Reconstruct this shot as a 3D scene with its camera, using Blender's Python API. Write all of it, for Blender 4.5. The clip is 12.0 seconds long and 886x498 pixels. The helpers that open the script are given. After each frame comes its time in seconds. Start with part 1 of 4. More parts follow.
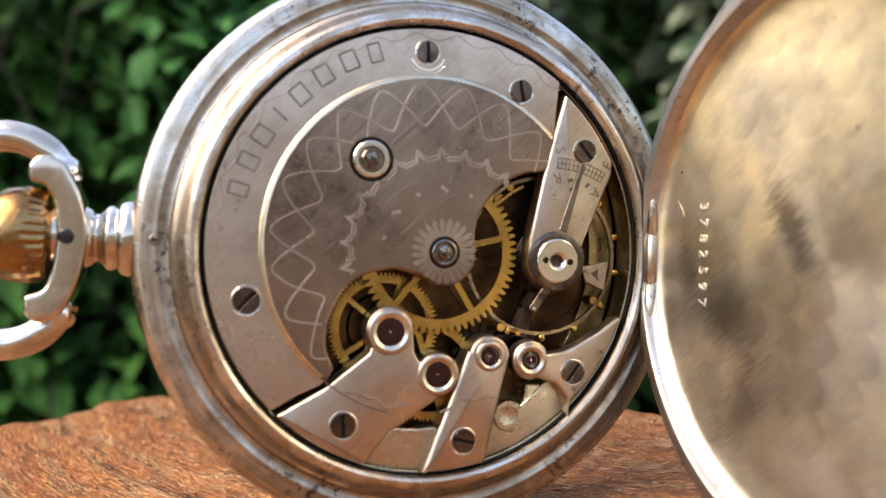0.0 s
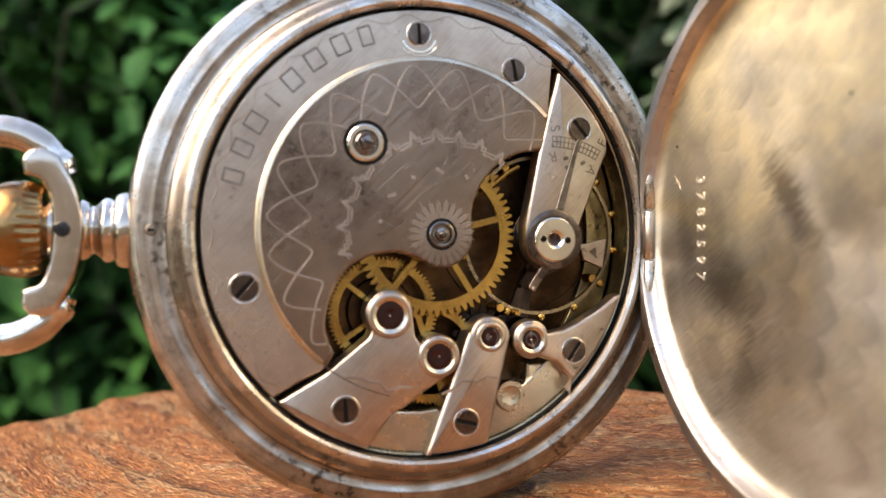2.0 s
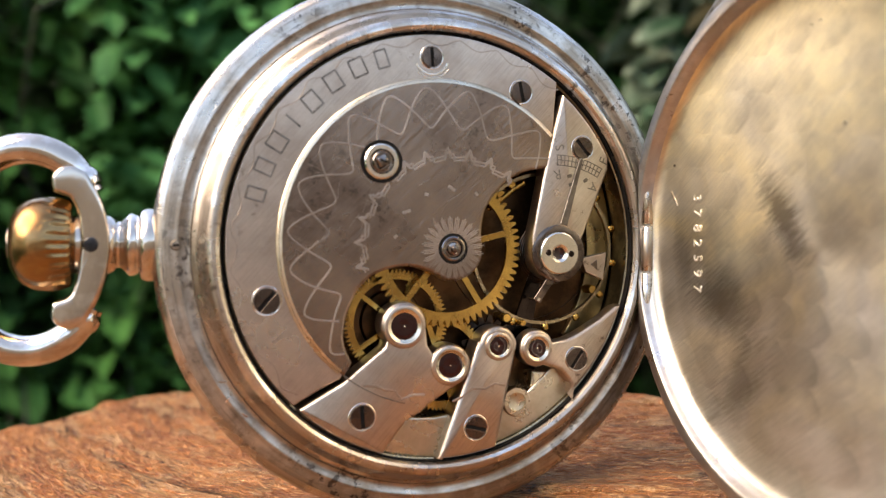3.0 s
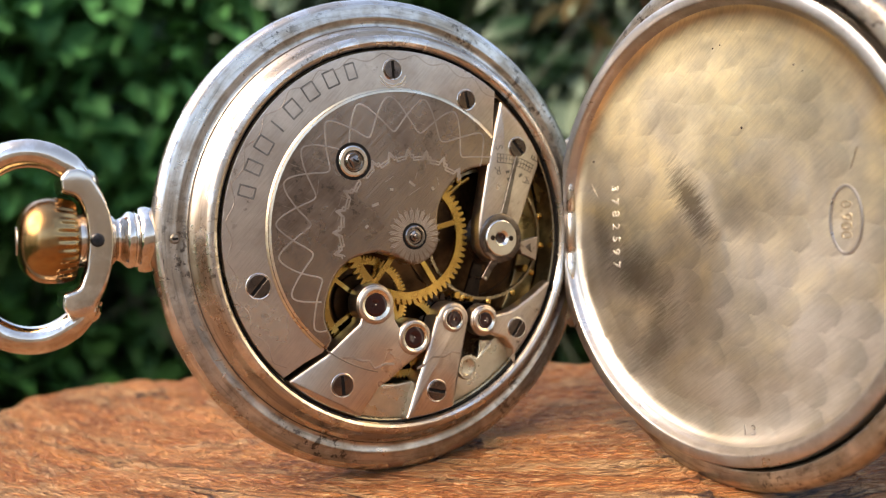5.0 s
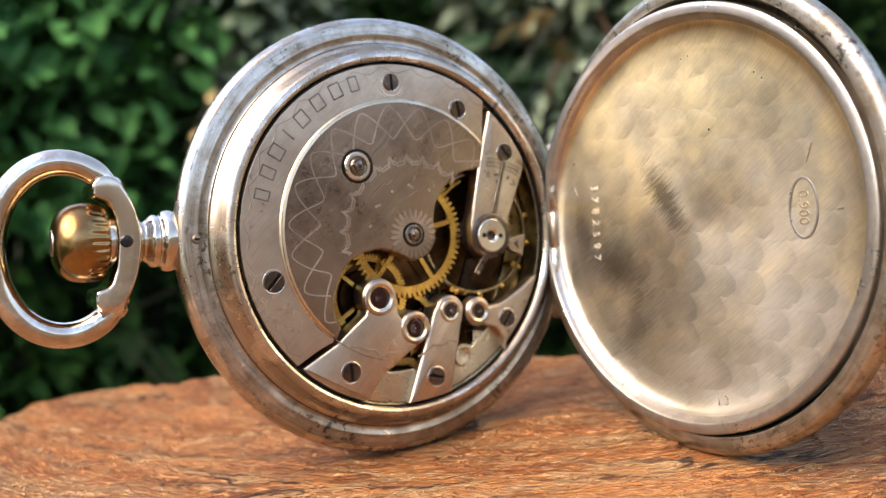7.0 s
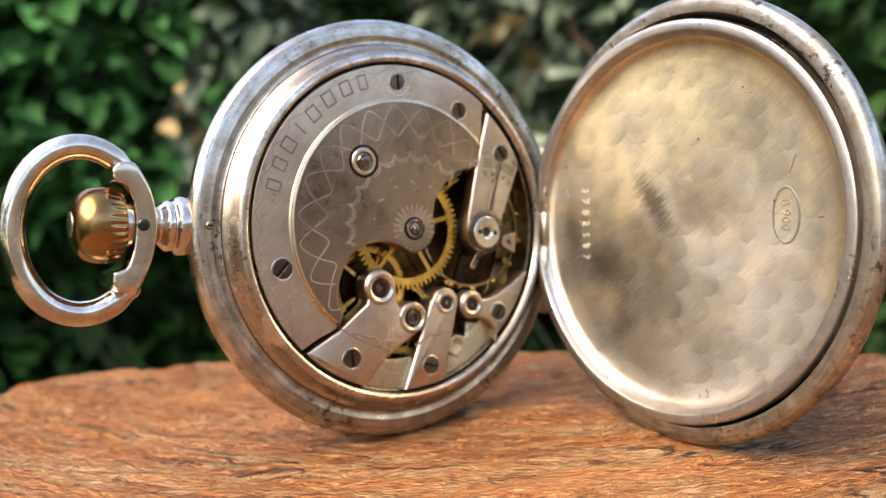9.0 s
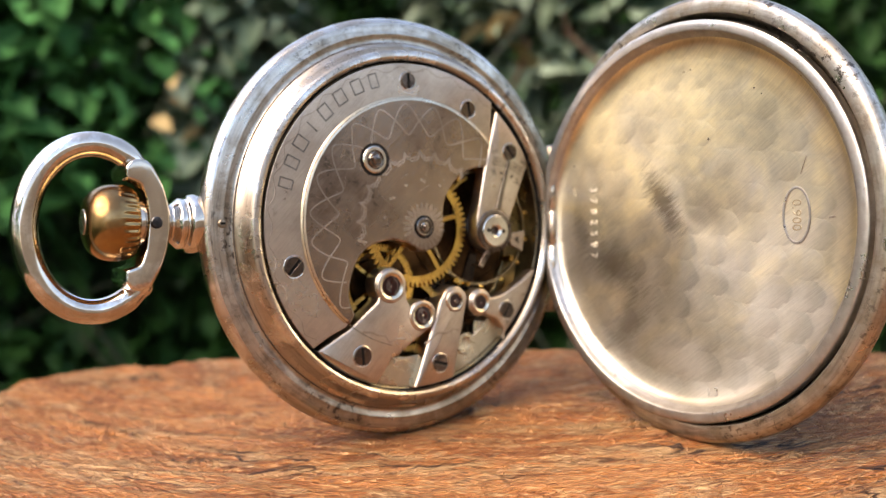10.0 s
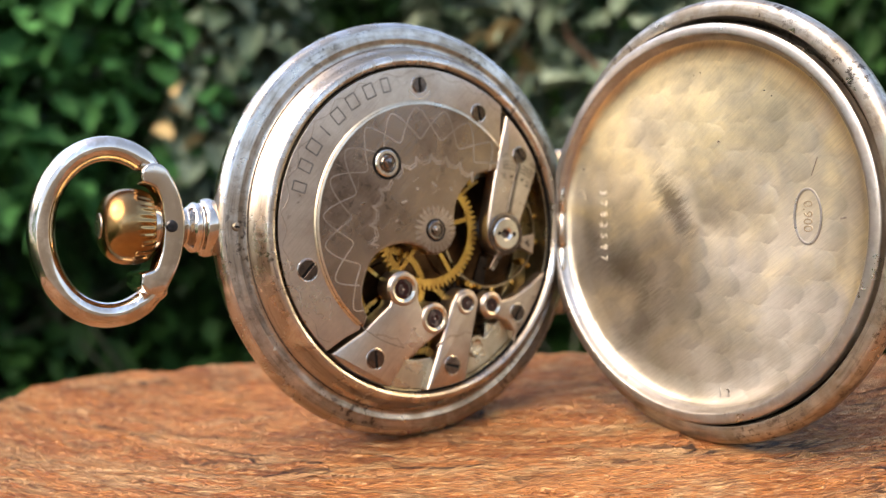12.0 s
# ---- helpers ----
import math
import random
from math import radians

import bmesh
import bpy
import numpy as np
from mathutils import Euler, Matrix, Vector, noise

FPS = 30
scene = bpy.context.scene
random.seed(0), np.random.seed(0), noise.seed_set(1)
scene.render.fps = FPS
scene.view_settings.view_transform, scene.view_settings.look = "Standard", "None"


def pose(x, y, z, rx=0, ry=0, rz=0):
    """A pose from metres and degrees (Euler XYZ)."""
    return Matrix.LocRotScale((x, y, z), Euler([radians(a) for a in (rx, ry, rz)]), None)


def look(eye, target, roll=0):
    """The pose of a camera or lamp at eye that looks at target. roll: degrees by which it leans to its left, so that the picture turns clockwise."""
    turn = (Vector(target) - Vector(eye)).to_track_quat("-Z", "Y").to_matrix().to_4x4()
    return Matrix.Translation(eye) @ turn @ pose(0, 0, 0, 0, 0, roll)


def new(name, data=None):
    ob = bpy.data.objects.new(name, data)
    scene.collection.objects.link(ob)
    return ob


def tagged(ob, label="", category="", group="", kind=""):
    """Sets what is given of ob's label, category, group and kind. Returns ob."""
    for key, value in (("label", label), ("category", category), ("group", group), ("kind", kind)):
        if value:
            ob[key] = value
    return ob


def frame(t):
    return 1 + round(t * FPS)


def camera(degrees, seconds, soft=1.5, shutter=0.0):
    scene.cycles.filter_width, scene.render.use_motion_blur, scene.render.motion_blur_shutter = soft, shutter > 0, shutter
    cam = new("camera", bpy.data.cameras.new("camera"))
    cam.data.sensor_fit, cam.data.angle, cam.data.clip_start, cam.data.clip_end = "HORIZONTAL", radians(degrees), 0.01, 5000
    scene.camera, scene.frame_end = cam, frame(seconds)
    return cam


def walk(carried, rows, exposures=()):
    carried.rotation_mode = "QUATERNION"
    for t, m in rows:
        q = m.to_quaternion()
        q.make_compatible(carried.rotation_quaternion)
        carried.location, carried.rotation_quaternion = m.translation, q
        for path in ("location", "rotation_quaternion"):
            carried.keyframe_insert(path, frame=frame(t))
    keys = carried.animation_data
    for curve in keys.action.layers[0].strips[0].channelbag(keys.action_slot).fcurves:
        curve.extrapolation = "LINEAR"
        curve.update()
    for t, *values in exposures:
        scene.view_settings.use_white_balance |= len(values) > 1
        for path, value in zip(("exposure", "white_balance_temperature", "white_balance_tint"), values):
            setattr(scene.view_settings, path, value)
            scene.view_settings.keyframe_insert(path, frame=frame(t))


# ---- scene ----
# Camera: millimetres and degrees, carried by hand round a pocket watch on a wooden slab.
MM = 0.001
cam = camera(51.0, 12.0, soft=1.2)
ROWS = [
    (0.0, -23.13, -86.11, 35.30, 85.03, 3.17, -15.95),
    (0.5, -22.60, -86.40, 34.71, 84.87, 3.55, -16.12),
    (1.0, -22.95, -86.36, 34.92, 84.73, 3.63, -16.41),
    (1.5, -22.80, -86.36, 34.66, 84.56, 4.03, -16.29),
    (2.0, -22.88, -86.13, 34.24, 84.56, 4.96, -16.07),
    (2.5, -25.06, -86.59, 35.53, 84.35, 4.58, -16.80),
    (3.0, -28.38, -88.68, 37.04, 83.99, 4.63, -18.30),
    (3.5, -30.93, -91.48, 36.71, 83.38, 5.22, -20.53),
    (3.7, -33.94, -92.30, 37.77, 83.02, 4.57, -21.65),
    (5.3, -49.75, -97.92, 39.25, 82.69, 5.37, -29.91),
    (5.5, -52.29, -98.87, 38.94, 82.78, 5.35, -30.68),
    (6.0, -53.44, -101.44, 38.83, 83.13, 4.94, -30.74),
    (6.5, -53.82, -102.42, 38.54, 83.39, 5.65, -30.54),
    (8.5, -60.74, -104.61, 38.05, 83.56, 4.78, -33.15),
    (9.0, -62.62, -104.79, 38.48, 83.35, 3.68, -33.51),
    (9.5, -64.00, -104.04, 38.82, 83.15, 3.57, -33.79),
    (10.0, -65.11, -103.52, 39.01, 83.06, 3.41, -34.19),
    (10.5, -65.19, -103.50, 38.80, 83.07, 3.62, -34.19),
    (11.0, -67.01, -102.80, 39.68, 83.20, 2.58, -34.27),
    (11.5, -67.47, -102.95, 39.52, 83.49, 2.95, -34.42),
    (12.0, -66.92, -103.17, 38.66, 83.49, 3.62, -34.27),
]
walk(cam, [(t, pose(x * MM, y * MM, z * MM, rx, ry, rz)) for t, x, y, z, rx, ry, rz in ROWS], exposures=[(0.0, 2.18, 8300, 16), (12.0, 2.18, 8300, 16)])
cam.data.dof.use_dof = True
cam.data.dof.focus_distance = 0.103
cam.data.dof.aperture_fstop = 24.5

# ---- daylight ----
world = bpy.data.worlds.new("sky")
scene.world = world
world.use_nodes = True
wn, wl = world.node_tree.nodes, world.node_tree.links
sky = wn.new("ShaderNodeTexSky")
sky.sky_type, sky.sun_disc = "NISHITA", False
sky.sun_elevation, sky.sun_rotation = radians(48), radians(-70)
wn["Background"].inputs["Strength"].default_value = 0.15
wl.new(sky.outputs["Color"], wn["Background"].inputs["Color"])
sun = new("sun", bpy.data.lights.new("sun", "SUN"))
sun.data.energy, sun.data.angle, sun.data.color = 1.5, radians(55), (1.0, 0.92, 0.80)
sun.matrix_world = look((-1.0, -0.25, 1.15), (0, 0, 0))


# ---- materials ----
def material(name):
    m = bpy.data.materials.new(name)
    m.use_nodes = True
    return m, m.node_tree.nodes, m.node_tree.links, m.node_tree.nodes["Principled BSDF"]


def coords(n, l, scale=(1, 1, 1), rot=0.0):
    """Object coordinates turned about z, then stretched along the turned axes."""
    tc, turn, mp = n.new("ShaderNodeTexCoord"), n.new("ShaderNodeMapping"), n.new("ShaderNodeMapping")
    turn.inputs["Rotation"].default_value = (0, 0, radians(rot))
    mp.inputs["Scale"].default_value = scale
    l.new(tc.outputs["Object"], turn.inputs["Vector"])
    l.new(turn.outputs["Vector"], mp.inputs["Vector"])
    return mp.outputs["Vector"]


def noise_tex(n, l, vec, scale, detail=4.0, rough=0.6, distort=0.0):
    t = n.new("ShaderNodeTexNoise")
    t.inputs["Scale"].default_value, t.inputs["Detail"].default_value = scale, detail
    t.inputs["Roughness"].default_value, t.inputs["Distortion"].default_value = rough, distort
    l.new(vec, t.inputs["Vector"])
    return t.outputs["Fac"]


def ramp(n, l, fac, stops):
    r = n.new("ShaderNodeValToRGB")
    while len(r.color_ramp.elements) < len(stops):
        r.color_ramp.elements.new(0.5)
    for e, (p, c) in zip(r.color_ramp.elements, stops):
        e.position = p
        e.color = (*c, 1) if len(c) == 3 else c
    l.new(fac, r.inputs["Fac"])
    return r.outputs["Color"]


def grey(v):
    return (v, v, v)


def mix(n, l, fac, a, b, mode="MIX"):
    m = n.new("ShaderNodeMix")
    m.data_type, m.blend_type = "RGBA", mode
    if isinstance(fac, float):
        m.inputs[0].default_value = fac
    else:
        l.new(fac, m.inputs[0])
    for sock, v in ((m.inputs[6], a), (m.inputs[7], b)):
        if isinstance(v, tuple):
            sock.default_value = (*v, 1)
        else:
            l.new(v, sock)
    return m.outputs[2]


def bump(n, l, height, strength, dist):
    b = n.new("ShaderNodeBump")
    b.inputs["Strength"].default_value, b.inputs["Distance"].default_value = strength, dist
    l.new(height, b.inputs["Height"])
    return b


def metal(name, base, dark, rough, spot=900.0, dirt=(0.42, 0.62), brush=None, bump_s=0.15, rough_var=0.12, scratch=True, specks=None, turned=False):
    """Worn metal: blotches of tarnish, fine pits, brushed or scratched relief."""
    m, n, l, p = material(name)
    p.inputs["Metallic"].default_value = 1.0
    v = coords(n, l)
    big = noise_tex(n, l, v, spot * 0.25, 5.0, 0.65)
    fine = noise_tex(n, l, v, spot, 4.0, 0.6)
    stain = ramp(n, l, big, [(dirt[0], grey(1)), (dirt[1], grey(0))])
    col = mix(n, l, stain, dark, base)
    if specks:
        sp = noise_tex(n, l, v, specks[0], 5.0, 0.75)
        lo = noise_tex(n, l, v, specks[0] * 0.12, 2.0, 0.5)
        area_f = ramp(n, l, lo, [(0.46, grey(0)), (0.60, grey(1))])
        sp_f = ramp(n, l, sp, [(specks[1], grey(0)), (specks[1] + 0.05, grey(0.9))])
        col = mix(n, l, mix(n, l, 1.0, sp_f, area_f, "MULTIPLY"), col, specks[2])
    if turned:
        # wear that runs round the turned part
        tc, sep, pol, cmb = n.new("ShaderNodeTexCoord"), n.new("ShaderNodeSeparateXYZ"), n.new("ShaderNodeMath"), n.new("ShaderNodeCombineXYZ")
        l.new(tc.outputs["Object"], sep.inputs[0])
        pol.operation = "ARCTAN2"
        l.new(sep.outputs["Y"], pol.inputs[0])
        l.new(sep.outputs["X"], pol.inputs[1])
        rr = n.new("ShaderNodeVectorMath")
        rr.operation = "LENGTH"
        l.new(tc.outputs["Object"], rr.inputs[0])
        zz = n.new("ShaderNodeMath")
        zz.operation = "MULTIPLY"
        zz.inputs[1].default_value = 2600.0
        l.new(sep.outputs["Z"], zz.inputs[0])
        rs = n.new("ShaderNodeMath")
        rs.operation = "MULTIPLY"
        rs.inputs[1].default_value = 2600.0
        l.new(rr.outputs["Value"], rs.inputs[0])
        ang = n.new("ShaderNodeMath")
        ang.operation = "MULTIPLY"
        ang.inputs[1].default_value = 5.0
        l.new(pol.outputs[0], ang.inputs[0])
        l.new(ang.outputs[0], cmb.inputs[0])
        l.new(rs.outputs[0], cmb.inputs[1])
        l.new(zz.outputs[0], cmb.inputs[2])
        ring = noise_tex(n, l, cmb.outputs[0], 1.0, 4.0, 0.65, 0.3)
        col = mix(n, l, 1.0, col, ramp(n, l, ring, [(0.32, grey(0.58)), (0.45, grey(0.88)), (0.58, grey(1.0))]), "MULTIPLY")
    if brush and brush[1]:
        hair = noise_tex(n, l, coords(n, l, (9000, 240, 400), brush[1]), 1.0, 3.0, 0.7)
        hair2 = noise_tex(n, l, coords(n, l, (7000, 300, 400), brush[1] + 64), 1.0, 2.0, 0.6)
        col = mix(n, l, 1.0, col, ramp(n, l, hair, [(0.30, grey(0.78)), (0.55, grey(0.97)), (0.72, grey(1.0))]), "MULTIPLY")
        col = mix(n, l, ramp(n, l, hair2, [(0.66, grey(0)), (0.74, grey(0.35))]), col, tuple(min(1, 1.35 * q) for q in base))
    l.new(col, p.inputs["Base Color"])
    r = n.new("ShaderNodeMapRange")
    r.inputs["From Min"].default_value, r.inputs["From Max"].default_value = 0.3, 0.7
    r.inputs["To Min"].default_value, r.inputs["To Max"].default_value = rough - rough_var, rough + rough_var
    l.new(big, r.inputs["Value"])
    l.new(r.outputs["Result"], p.inputs["Roughness"])
    if brush:
        line = noise_tex(n, l, coords(n, l, brush[0], brush[1]), 1.0, 3.0, 0.7)
        b0 = bump(n, l, line, bump_s, 0.00004)
    else:
        b0 = bump(n, l, fine, bump_s, 0.00005)
    last = b0
    if scratch:
        sc = noise_tex(n, l, coords(n, l, (4000, 160, 300), 33), 1.0, 2.0, 0.5)
        b1 = bump(n, l, ramp(n, l, sc, [(0.66, grey(0)), (0.72, grey(1))]), 0.2, 0.00004)
        l.new(b0.outputs["Normal"], b1.inputs["Normal"])
        last = b1
    l.new(last.outputs["Normal"], p.inputs["Normal"])
    return m


SILVER = metal("worn_silver", (0.80, 0.76, 0.71), (0.46, 0.39, 0.32), 0.27, 620, (0.36, 0.54), specks=(900, 0.575, (0.12, 0.095, 0.075)), turned=True)
SILVER_BRIGHT = metal("polished_silver", (0.88, 0.84, 0.80), (0.52, 0.45, 0.38), 0.13, 700, (0.32, 0.52), rough_var=0.06)
NICKEL = metal("brushed_nickel", (0.60, 0.508, 0.424), (0.42, 0.335, 0.265), 0.31, 300, (0.38, 0.60), ((2600, 110, 400), 48), 0.6, 0.07, specks=(700, 0.60, (0.16, 0.12, 0.09)))
# brown stains and specks, with a dark reflection put into the base colour
DISC_NICKEL = metal("stained_darkened_nickel", (0.375, 0.283, 0.220), (0.150, 0.102, 0.073), 0.27, 260, (0.36, 0.64), ((3000, 90, 400), 52), 0.9, 0.08, specks=(700, 0.57, (0.10, 0.075, 0.055)))
TARNISH = metal("tarnished_silver", (0.55, 0.51, 0.45), (0.32, 0.27, 0.21), 0.36, 700, (0.40, 0.58), bump_s=0.3, specks=(800, 0.535, (0.07, 0.055, 0.045)), turned=True)
SCREW = metal("screw_steel", (0.17, 0.132, 0.11), (0.07, 0.052, 0.043), 0.24, 1800, (0.35, 0.6))
BEVEL = metal("satin_bevel", (0.72, 0.63, 0.48), (0.50, 0.42, 0.30), 0.32, 900)
LEDGE = metal("pale_nickel", (0.54, 0.48, 0.37), (0.34, 0.29, 0.20), 0.32, 400)
RIM_SILVER = metal("satin_silver_rim", (0.56, 0.545, 0.53), (0.38, 0.355, 0.33), 0.34, 620, (0.36, 0.54), specks=(900, 0.62, (0.14, 0.11, 0.09)))
# brown bronze darkened in its colour for the shade deep in the movement
SHADED_BRONZE = metal("shaded_bronze", (0.115, 0.062, 0.030), (0.035, 0.019, 0.010), 0.38, 700)
MIRROR_STEEL = metal("polished_steel", (0.36, 0.32, 0.30), (0.20, 0.17, 0.15), 0.10, 1800, (0.3, 0.5), rough_var=0.03)
BEVEL_BRIGHT = metal("bright_countersink", (0.84, 0.77, 0.66), (0.60, 0.50, 0.36), 0.22, 1200, (0.36, 0.56))
STAMP = metal("matt_bright_stamp", (0.97, 0.94, 0.88), (0.85, 0.80, 0.72), 0.5, 1500)
LIT_GILT = metal("lit_olive_gilt", (0.36, 0.28, 0.14), (0.14, 0.10, 0.05), 0.34, 500)
HALLMARK = metal("worn_stamped_gilt", (0.52, 0.44, 0.31), (0.36, 0.29, 0.19), 0.4, 900)
DULL_GILT = metal("dull_gilt", (0.38, 0.30, 0.19), (0.16, 0.12, 0.07), 0.3, 900)
NICKEL_EDGE = metal("polished_nickel", (0.86, 0.83, 0.77), (0.70, 0.64, 0.55), 0.16, 900, (0.3, 0.45), rough_var=0.05)
ENGRAVED = metal("bright_cut_line", (0.46, 0.375, 0.305), (0.27, 0.215, 0.17), 0.44, 300, (0.38, 0.57), rough_var=0.1)
CUT = metal("dark_cut", (0.22, 0.19, 0.16), (0.10, 0.085, 0.07), 0.4, 1500)
BRASS = metal("gilt_brass", (0.62, 0.40, 0.11), (0.38, 0.22, 0.06), 0.27, 900, (0.34, 0.56), ((900, 900, 900), 0), 0.12, 0.08)
GOLD = metal("worn_gold", (0.60, 0.39, 0.17), (0.22, 0.12, 0.05), 0.20, 420, (0.38, 0.62), rough_var=0.08, specks=(600, 0.58, (0.18, 0.10, 0.05)))
STEEL = metal("dark_steel", (0.040, 0.030, 0.025), (0.018, 0.014, 0.012), 0.2, 1800, (0.35, 0.6))
BLACK_STEEL = metal("black_steel", (0.10, 0.095, 0.095), (0.03, 0.03, 0.03), 0.35, 1500)


def gilt_cover():
    """Silver-gilt inside of the dust cover: rows of overlapping polished spots, scuffs and tarnish."""
    m, n, l, p = material("spotted_silver_gilt")
    p.inputs["Metallic"].default_value = 1.0
    v = coords(n, l, (1, 1, 0.02), 7)
    tc = n.new("ShaderNodeTexCoord")
    warp = n.new("ShaderNodeTexNoise")
    warp.inputs["Scale"].default_value, warp.inputs["Detail"].default_value = 110, 2.0
    l.new(v, warp.inputs["Vector"])
    add = n.new("ShaderNodeVectorMath")
    add.operation = "MULTIPLY_ADD"
    l.new(warp.outputs["Color"], add.inputs[0])
    add.inputs[1].default_value = (0.0022, 0.0022, 0)
    rag = n.new("ShaderNodeTexNoise")
    rag.inputs["Scale"].default_value, rag.inputs["Detail"].default_value = 1100, 1.0
    l.new(v, rag.inputs["Vector"])
    add2 = n.new("ShaderNodeVectorMath")
    add2.operation = "MULTIPLY_ADD"
    l.new(rag.outputs["Color"], add2.inputs[0])
    add2.inputs[1].default_value = (0.0006, 0.0006, 0)
    l.new(v, add2.inputs[2])
    l.new(add2.outputs[0], add.inputs[2])
    # rows of overlapping spots, each bounded by an arc
    def calc(op, x, y=None):
        nd = n.new("ShaderNodeMath")
        nd.operation = op
        for i, q in enumerate((x, y)):
            if isinstance(q, (int, float)):
                nd.inputs[i].default_value = q
            elif q is not None:
                l.new(q, nd.inputs[i])
        return nd.outputs[0]

    cell = n.new("ShaderNodeSeparateXYZ")
    l.new(add.outputs[0], cell.inputs[0])
    cu, cv = calc("MULTIPLY", cell.outputs["X"], 1 / 0.0043), calc("MULTIPLY", cell.outputs["Y"], 1 / 0.0036)
    row = calc("FLOOR", cv)
    fv = calc("SUBTRACT", calc("SUBTRACT", cv, row), 0.5)
    fv2 = calc("MULTIPLY", fv, fv)
    cu = calc("ADD", cu, calc("MULTIPLY", calc("FRACT", calc("MULTIPLY", row, 0.37)), 0.35))
    xs = calc("ADD", cu, calc("MULTIPLY", fv2, 1.3))
    lx = calc("FRACT", xs)
    lx1 = calc("MULTIPLY", lx, calc("SUBTRACT", 1.0, lx))
    pillow = calc("SUBTRACT", calc("MULTIPLY", lx1, 2.0), calc("MULTIPLY", fv2, 0.9))
    # gilding left towards the top, bare silver below
    sep = n.new("ShaderNodeSeparateXYZ")
    l.new(tc.outputs["Object"], sep.inputs[0])
    big = noise_tex(n, l, v, 70, 3.0, 0.5, 1.5)
    up = n.new("ShaderNodeMath")
    up.operation = "MULTIPLY_ADD"
    l.new(sep.outputs["Y"], up.inputs[0])
    up.inputs[1].default_value = 14.0
    l.new(big, up.inputs[2])
    gold = ramp(n, l, up.outputs[0], [(0.34, grey(0)), (0.68, grey(1))])
    tone = mix(n, l, gold, (0.70, 0.67, 0.61), (0.96, 0.84, 0.56))
    tar = noise_tex(n, l, v, 120, 4.0, 0.55)
    col = mix(n, l, ramp(n, l, tar, [(0.32, grey(0.75)), (0.56, grey(0))]), tone, (0.48, 0.44, 0.35))
    # each spot's sheen from side to side is painted in; fainter where the gilding is rubbed smooth
    spot_sheen = ramp(n, l, lx, [(0.0, grey(0.95)), (0.3, grey(1.0)), (0.82, grey(0.78)), (0.93, grey(0.74)), (1.0, grey(0.93))])
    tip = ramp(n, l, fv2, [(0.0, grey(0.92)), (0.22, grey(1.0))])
    both = mix(n, l, 1.0, spot_sheen, tip, "MULTIPLY")
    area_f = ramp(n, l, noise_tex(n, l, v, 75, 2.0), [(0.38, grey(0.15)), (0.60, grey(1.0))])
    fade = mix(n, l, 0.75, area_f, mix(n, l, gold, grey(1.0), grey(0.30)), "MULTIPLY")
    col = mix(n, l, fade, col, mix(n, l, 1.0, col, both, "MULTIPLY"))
    wipe = noise_tex(n, l, coords(n, l, (330, 5200, 1), -36), 1.0, 3.0, 0.6)
    col = mix(n, l, 1.0, col, ramp(n, l, wipe, [(0.34, grey(0.86)), (0.60, grey(1.0))]), "MULTIPLY")
    # faint turned ring inside the edge
    ln0 = n.new("ShaderNodeVectorMath")
    ln0.operation = "LENGTH"
    flat = n.new("ShaderNodeCombineXYZ")
    l.new(sep.outputs["X"], flat.inputs[0])
    l.new(sep.outputs["Y"], flat.inputs[1])
    l.new(flat.outputs[0], ln0.inputs[0])
    sc0 = n.new("ShaderNodeMath")
    sc0.operation = "MULTIPLY"
    sc0.inputs[1].default_value = 40.0
    l.new(ln0.outputs["Value"], sc0.inputs[0])
    turned = ramp(n, l, sc0.outputs[0], [(0.74, grey(0)), (0.79, grey(0.35)), (0.81, grey(0.05)), (0.88, grey(0.5))])
    col = mix(n, l, turned, col, mix(n, l, 1.0, col, (0.78, 0.74, 0.68), "MULTIPLY"))
    # dark scuffed patches, streaked by wiping
    streak = noise_tex(n, l, coords(n, l, (420, 4200, 1), -34), 1.0, 3.0, 0.6)
    for loc, rot, size, amount in (((-0.0044, 0.0030), 32, (0.0026, 0.0066), 0.86), ((-0.0125, -0.0055), 60, (0.0040, 0.0068), 0.55), ((-0.0098, -0.0130), -38, (0.0034, 0.0080), 0.45), ((-0.0185, -0.0010), 10, (0.0018, 0.0050), 0.4)):
        mp = n.new("ShaderNodeMapping")
        mp.vector_type = "TEXTURE"
        mp.inputs["Location"].default_value = (*loc, 0)
        mp.inputs["Rotation"].default_value = (0, 0, radians(rot))
        mp.inputs["Scale"].default_value = (*size, 1000)
        l.new(tc.outputs["Object"], mp.inputs["Vector"])
        ln = n.new("ShaderNodeVectorMath")
        ln.operation = "LENGTH"
        l.new(mp.outputs["Vector"], ln.inputs[0])
        sub = n.new("ShaderNodeMath")
        sub.operation = "MULTIPLY_ADD"
        l.new(streak, sub.inputs[0])
        sub.inputs[1].default_value = 1.3
        l.new(ln.outputs["Value"], sub.inputs[2])
        half = n.new("ShaderNodeMath")
        half.operation = "MULTIPLY"
        half.inputs[1].default_value = 0.5
        l.new(sub.outputs[0], half.inputs[0])
        scuff = ramp(n, l, half.outputs[0], [(0.46, grey(amount)), (0.78, grey(0))])
        col = mix(n, l, scuff, col, (0.13, 0.105, 0.075))
    l.new(col, p.inputs["Base Color"])
    r = n.new("ShaderNodeMapRange")
    r.inputs["To Min"].default_value, r.inputs["To Max"].default_value = 0.28, 0.44
    l.new(tar, r.inputs["Value"])
    l.new(r.outputs["Result"], p.inputs["Roughness"])
    # lathe-turned lustre
    tan = n.new("ShaderNodeTangent")
    tan.direction_type, tan.axis = "RADIAL", "Z"
    l.new(tan.outputs[0], p.inputs["Tangent"])
    p.inputs["Anisotropic"].default_value = 0.35
